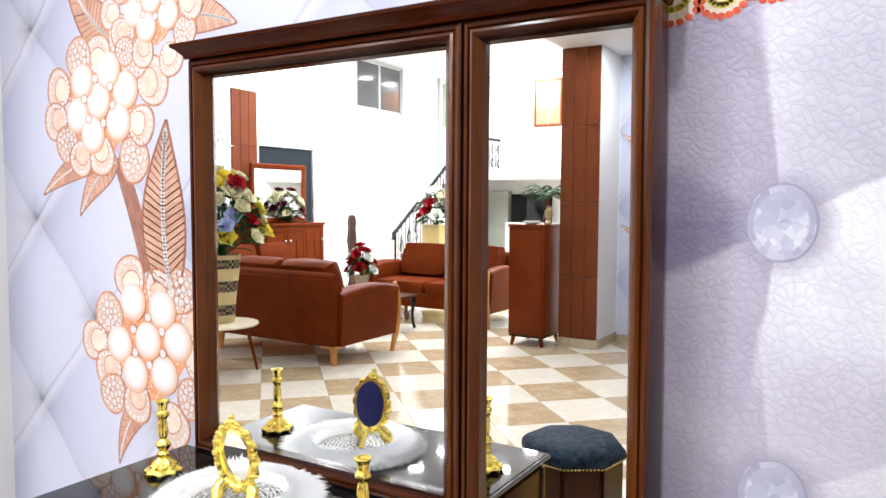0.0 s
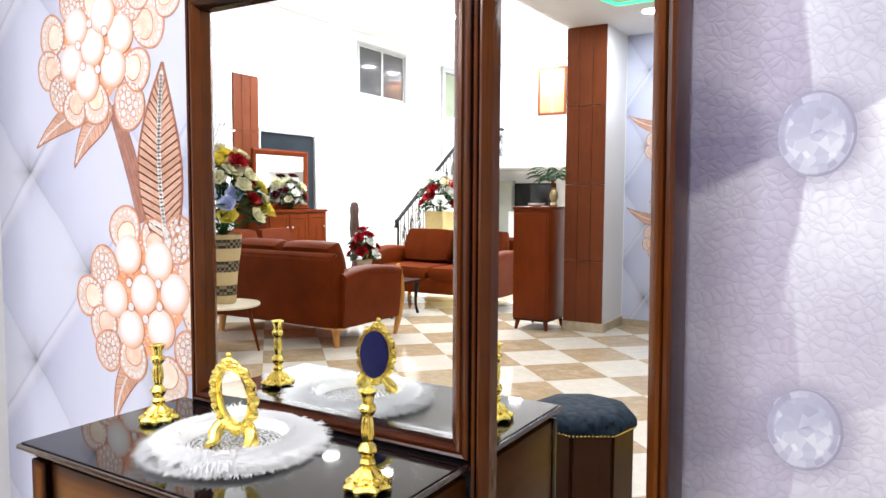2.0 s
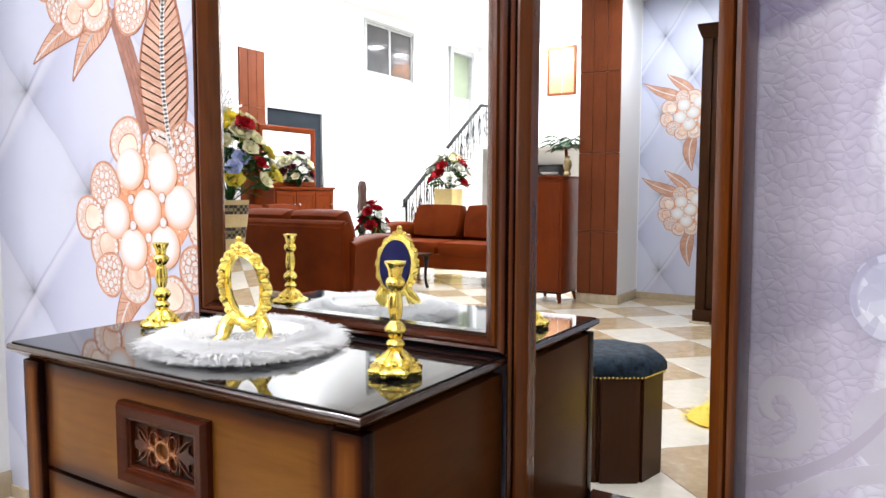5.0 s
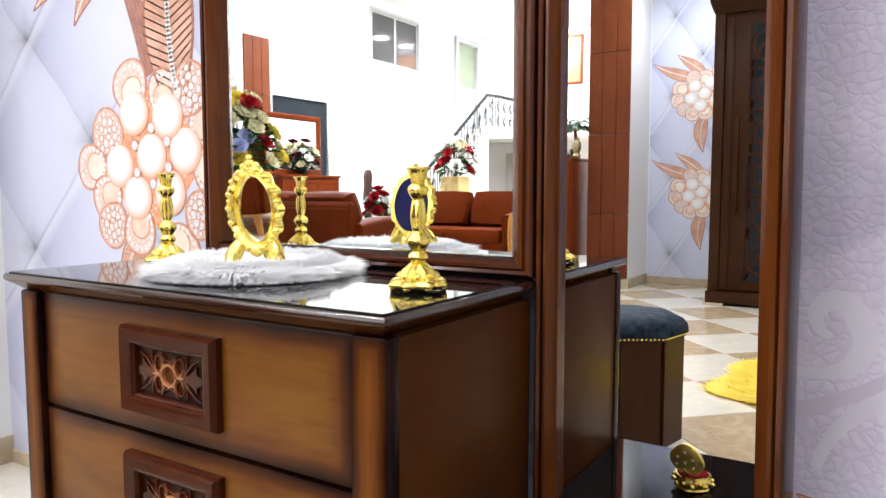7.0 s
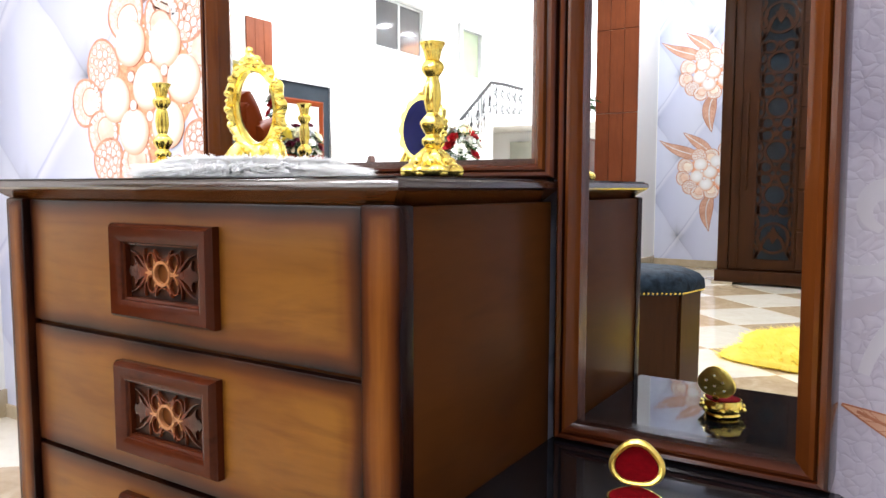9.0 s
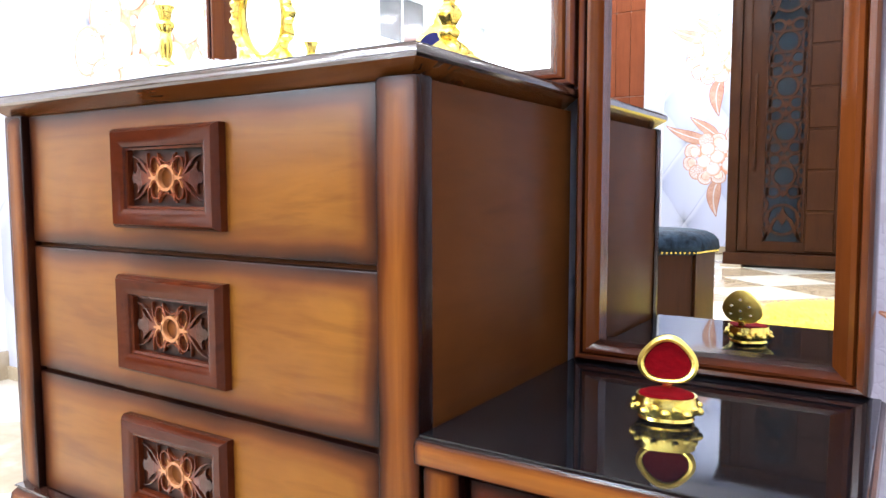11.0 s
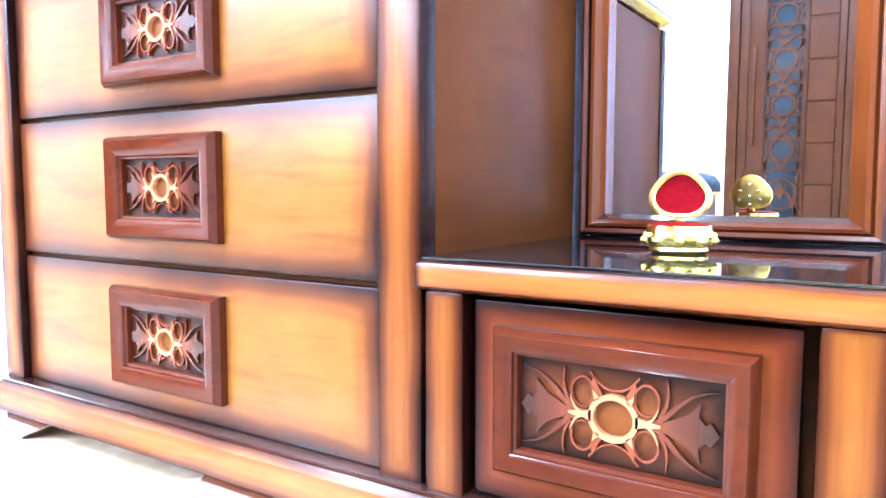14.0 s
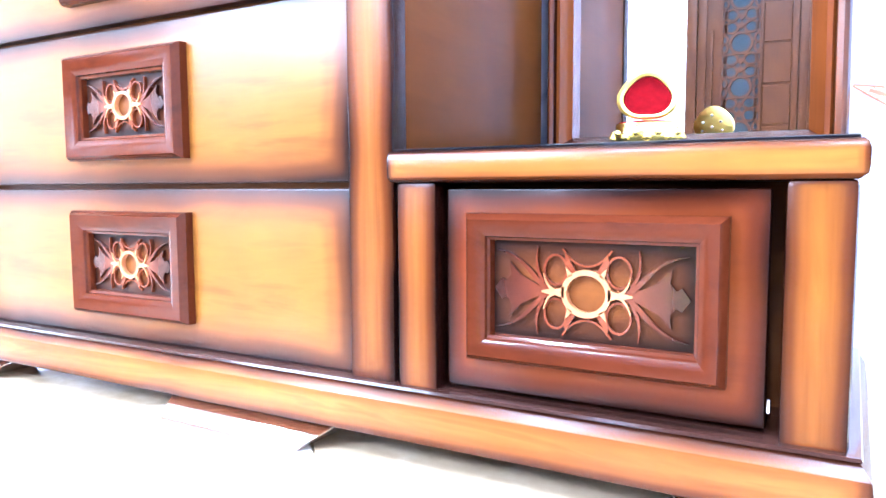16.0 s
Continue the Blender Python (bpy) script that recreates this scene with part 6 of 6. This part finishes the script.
def window_unit(name, hole, panes, label, glass):
    a, b, lo, hi = hole
    y0, y1 = back(b), back(a)
    w = thing(name, 0, 0, 0, label, "window", "", "structure")
    f = part("window_frame", rect_frame(bmesh.new(), y0 + 0.001, y1 - 0.001, lo + 0.001, hi - 0.001, [(0, 0), (0, -0.07), (0.05, -0.07), (0.055, 0)]), M_FRAME_SHADE, w, "white frame, its shadow painted as grey")
    f.matrix_basis = pose(XL - 0.05, 0, 0, 0, 0, 90)
    n = panes
    for i in range(n):
        p0, p1 = y0 + 0.055 + i * (y1 - y0 - 0.11) / n, y0 + 0.055 + (i + 1) * (y1 - y0 - 0.11) / n
        part("pane", box(XL - 0.036 + 0.012 * i, XL - 0.030 + 0.012 * i, p0, p1, lo + 0.055, hi - 0.055), glass, w, "dark glass pane", False)
        s = part("sash", rect_frame(bmesh.new(), p0, p1, lo + 0.055, hi - 0.055, [(0, 0), (0, -0.02), (0.035, -0.02), (0.035, 0)]), M_FRAME_SHADE, w, "white sash, its shadow painted as grey")
        s.matrix_basis = pose(XL - 0.034 + 0.012 * i, 0, 0, 0, 0, 90)
    return w


M_PANE = plain("dark_window_glass", (0.045, 0.047, 0.05), (0.06, 0.06, 0.062), 2, 0.05)
M_FROST = plain("green_frosted_glass", (0.20, 0.24, 0.16), (0.26, 0.30, 0.20), 2, 0.25)
window_unit("window_1", WINDOW, 2, "white sliding window with dark glass high in the wall", M_PANE)
a, b, lo, hi = LANDING_DOOR
ld = thing("door_1", 0, 0, 0, "white framed door with green frosted glass on the landing", "door", "", "structure")
f = part("door_frame", rect_frame(bmesh.new(), back(b) + 0.001, back(a) - 0.001, lo, hi - 0.001, [(0, 0), (0, -0.12), (0.11, -0.12), (0.12, -0.05), (0.12, 0)]), M_FRAME_SHADE, ld, "white door frame, its shadow painted as grey")
f.matrix_basis = pose(XL + -0.05, 0, 0, 0, 0, 90)
part("upper_pane", box(XL - 0.03, XL - 0.02, back(b) + 0.10, back(a) - 0.10, lo + 0.95, hi - 0.10), M_FROST, ld, "green frosted glass", False)
part("lower_panel", box(XL - 0.04, XL - 0.015, back(b) + 0.10, back(a) - 0.10, lo + 0.10, lo + 0.86, 0.004), M_PAINT, ld, "pale lower panel")
part("mid_rail", box(XL - 0.045, XL - 0.01, back(b) + 0.10, back(a) - 0.10, lo + 0.86, lo + 0.95, 0.004), M_PAINT, ld, "white middle rail")
dw = thing("door_2", 0, 0, 0, "grey metal frame of the wide dark doorway", "door frame", "", "structure")
f = part("door_frame", rect_frame(bmesh.new(), back(DOORWAY[1]) - 0.04, back(DOORWAY[0]) + 0.04, 0.0, DOORWAY[3] + 0.04, [(0, 0), (0, -0.02), (0.05, -0.02), (0.05, 0)]), M_CHROME, dw)
f.matrix_basis = pose(XL + 0.001, 0, 0, 0, 0, 90)
# flat sheet across the opening makes the doorway dark
part("dark_panel", box(XL - 0.03, XL - 0.01, back(DOORWAY[1]) + 0.01, back(DOORWAY[0]) - 0.01, 0.0, DOORWAY[3]), M_DARK, dw, "slate-grey sheet across the doorway", False)
# brown window in the far wall
w2 = thing("window_2", 0, 0, 0, "small brown wooden shutter window in the far wall", "window", "", "structure")
part("window_frame", rect_frame(bmesh.new(), -6.02, -5.34, 3.36, 4.42, [(0, 0), (0, -0.03), (0.05, -0.03), (0.05, 0)]), M_CLAD, w2).matrix_basis = Matrix(((-1, 0, 0, -11.36), (0, -1, 0, YF + 0.001), (0, 0, 1, 0), (0, 0, 0, 1)))
for i in range(2):
    part("shutter", box(-5.97 + 0.30 * i, -5.69 + 0.30 * i, YF + 0.001, YF + 0.02, 3.41, 4.37, 0.004), wood("pale_shutter_wood", (0.50, 0.26, 0.14), (0.42, 0.20, 0.10), SOOT) if i == 0 else bpy.data.materials["pale_shutter_wood"], w2, "pale brown shutter")

# stairs, landing and iron railing along the window wall
STEPS, SX0, SX1 = 14, XL, XL + 1.0
Y0, Y1, LZ = 9.45, 12.05, 2.36
sta = thing("staircase", 0, 0, 0, "cream stone staircase rising along the white wall", "staircase", "", "structure")
M_STEP = plain("cream_stone", (0.66, 0.62, 0.52), (0.76, 0.73, 0.64), 8, 0.35)
for i in range(STEPS):
    ya, yb = back(Y0 + (Y1 - Y0) * i / STEPS), back(Y0 + (Y1 - Y0) * (i + 1) / STEPS)
    z = LZ * (i + 1) / (STEPS + 1)
    part("step", box(SX0 + 0.002, SX1, yb, ya, 0.0, z - 0.03), M_PAINT, sta, "white painted riser", False)
    part("tread", box(SX0 + 0.002, SX1 + 0.015, yb, ya + 0.025, z - 0.03, z, 0.006), M_STEP, sta, "cream stone tread")
part("landing", box(SX0 + 0.002, XS - 0.002, YF + 0.001, back(Y1) - 0.001, LZ - 0.22, LZ, 0.006), M_PAINT, sta, "white landing slab")
rl = thing("stair_railing", 0, 0, 0, "black wrought-iron stair railing with scrolls", "railing")
RX = SX1 - 0.05
pa, pb_ = Vector((RX, back(9.30), 1.10)), Vector((RX, back(12.05), 3.05))
part("handrail", tube(bmesh.new(), [(RX, back(9.22), 0.95), (RX, back(9.24), 1.08), tuple(pa), tuple((pa + pb_) / 2), tuple(pb_), (RX, back(12.6), 3.08), (RX, back(13.5), 3.08)], 0.035, 10), M_IRON, rl, "black handrail")
part("newel", tube(bmesh.new(), [(RX, back(9.30), 0.0), (RX, back(9.30), 1.10)], 0.022, 8), M_IRON, rl, "newel post")
for i in range(22):
    t = (i + 0.7) / 22
    top = pa.lerp(pb_, t)
    low = max(0.05, LZ * int(t * STEPS + 1) / (STEPS + 1))
    part("baluster", tube(bmesh.new(), [(RX, top.y, low), tuple(top)], 0.009, 6), M_IRON, rl)
    if i % 2:
        c_ = (low + top.z) / 2
        part("scroll", tube(bmesh.new(), [(RX, top.y + 0.075 * math.sin(q * 0.55) * (1 - q / 30), c_ + 0.24 * math.cos(q * 0.55) * (1 - q / 40)) for q in range(16)], 0.008, 6), M_IRON, rl)
for i in range(10):
    yy = back(12.15 + 1.3 * i / 9)
    part("baluster", tube(bmesh.new(), [(RX, yy, LZ), (RX, yy, 3.06)], 0.009, 6), M_IRON, rl)
    if i % 2:
        for cz in (2.55, 2.86):
            part("scroll", tube(bmesh.new(), [(RX, yy + 0.10 * math.sin(q * 0.6) * (1 - q / 30), cz + 0.13 * math.cos(q * 0.6) * (1 - q / 30)) for q in range(16)], 0.008, 6), M_IRON, rl)

# television, and a grey block standing in for the niche under the landing
tv = thing("television", -5.98, YF + 0.16, 0, "black flat television on a low stand", "television")
part("screen", box(-0.50, 0.50, 0.0, 0.05, 1.20, 1.84, 0.006), plain("tv_black", (0.004, 0.004, 0.005), (0.007, 0.007, 0.008), 3, 0.12), tv, "dark screen")
part("stand", box(-0.6, 0.6, -0.12, 0.16, 0, 1.20, 0.01), M_PAINT, tv, "white stand")
cu = thing("niche_cupboard", -6.80, YF + 0.11, 0, "pale grey block standing in for a niche under the landing", "cupboard")
part("body", box(-0.28, 0.25, -0.10, 0.12, 0, 1.90, 0.006), plain("grey_green_niche", (0.36, 0.38, 0.33), (0.42, 0.44, 0.38), 3, 0.5), cu)

# green light strip in the low ceiling
gs = thing("light_strip", 0, 0, LOW, "glowing green light strip round a ceiling recess", "ceiling light")
part("strip", tube(bmesh.new(), [(-1.66, back(4.75), -0.012), (-1.52, back(5.42), -0.012), (-1.0, back(5.40), -0.012), (-0.4, back(5.40), -0.012)], 0.012, 6), M_GREEN, gs)

# ---- floor tiles, laid on the diagonal ----
def marble(name, a, b, c):
    k = Nodes(name)
    co = k.coord()
    oi = k.add("ShaderNodeObjectInfo")
    sh = k.add("ShaderNodeVectorMath", operation="ADD")
    mul = k.add("ShaderNodeVectorMath", operation="SCALE")
    cmb = k.add("ShaderNodeCombineXYZ")
    k.link(oi.outputs["Random"], cmb.inputs[0])
    k.link(oi.outputs["Random"], cmb.inputs[1])
    k.link(cmb.outputs[0], mul.inputs[0])
    mul.inputs[3].default_value = 37.0
    k.link(co, sh.inputs[0])
    k.link(mul.outputs[0], sh.inputs[1])
    n1, n2 = k.noise(sh.outputs[0], 6.0, 6, 0.6, None, 1.2), k.noise(sh.outputs[0], 26.0, 4, 0.6, None, 0.6)
    col = k.ramp(k.val("ADD", k.val("MULTIPLY", n1, 0.65), k.val("MULTIPLY", n2, 0.35)), [(0.32, a), (0.52, b), (0.70, c)])
    col = k.mix(k.val("MULTIPLY", oi.outputs["Random"], 0.25), col, b)
    k.bump(n2, 0.02, 0.001)
    return k.finish(col, k.val("MULTIPLY_ADD", n2, 0.08, 0.06))


M_TILE_L = marble("cream_marble", (0.62, 0.57, 0.46), (0.70, 0.65, 0.55), (0.76, 0.72, 0.63))
M_TILE_D = marble("brown_marble", (0.36, 0.26, 0.15), (0.46, 0.35, 0.22), (0.60, 0.49, 0.35))
DIAG = 0.806
floor_ob = bpy.data.objects["floor"]
h = DIAG / 2 - 0.0022
pieces = {}
for nm, mt in (("light", M_TILE_L), ("dark", M_TILE_D)):
    bm = strip_rings(bmesh.new(), [[Vector((h * f, 0, z)), Vector((0, h * f, z)), Vector((-h * f, 0, z)), Vector((0, -h * f, z))] for f, z in ((1.0, -0.004), (1.0, -0.0010), (0.995, 0.0))])
    me = bpy.data.meshes.new("tile")
    bmesh.ops.recalc_face_normals(bm, faces=bm.faces[:])
    bm.to_mesh(me)
    bm.free()
    me.materials.append(mt)
    pieces[nm] = me
rest = {"light": ([], []), "dark": ([], [])}
for i in range(-34, 40):
    for j in range(-50, 24):
        if (i + j) % 2:
            continue
        x, y = -1.535 + i * DIAG / 2, back(4.270) + j * DIAG / 2
        nm = "dark" if i % 2 == 0 else "light"
        if not (XL + 0.05 < x < XR and YF < y < 0.2) or (x > XS and y < YM - 0.2):
            continue
        if x > -5.3 and x < 1.6 and y > -7.0:
            mesh_part("tile", pieces[nm], floor_ob, pose(x, y, 0))
        else:
            vs, fs = rest[nm]
            n_ = len(vs)
            vs += [(x + h, y, 0), (x, y + h, 0), (x - h, y, 0), (x, y - h, 0), (x + h, y, -0.004), (x, y + h, -0.004), (x - h, y, -0.004), (x, y - h, -0.004)]
            fs += [(n_, n_ + 1, n_ + 2, n_ + 3)] + [(n_ + q, n_ + 4 + q, n_ + 4 + (q + 1) % 4, n_ + (q + 1) % 4) for q in range(4)]
for nm, mt in (("light", M_TILE_L), ("dark", M_TILE_D)):
    me = bpy.data.meshes.new("far_tiles")
    me.from_pydata(rest[nm][0], [], rest[nm][1])
    me.materials.append(mt)
    tagged(mesh_part("far_tiles", me, floor_ob, Matrix.Identity(4), "far " + ("cream" if nm == "light" else "brown") + " marble tiles"), kind="stuff")
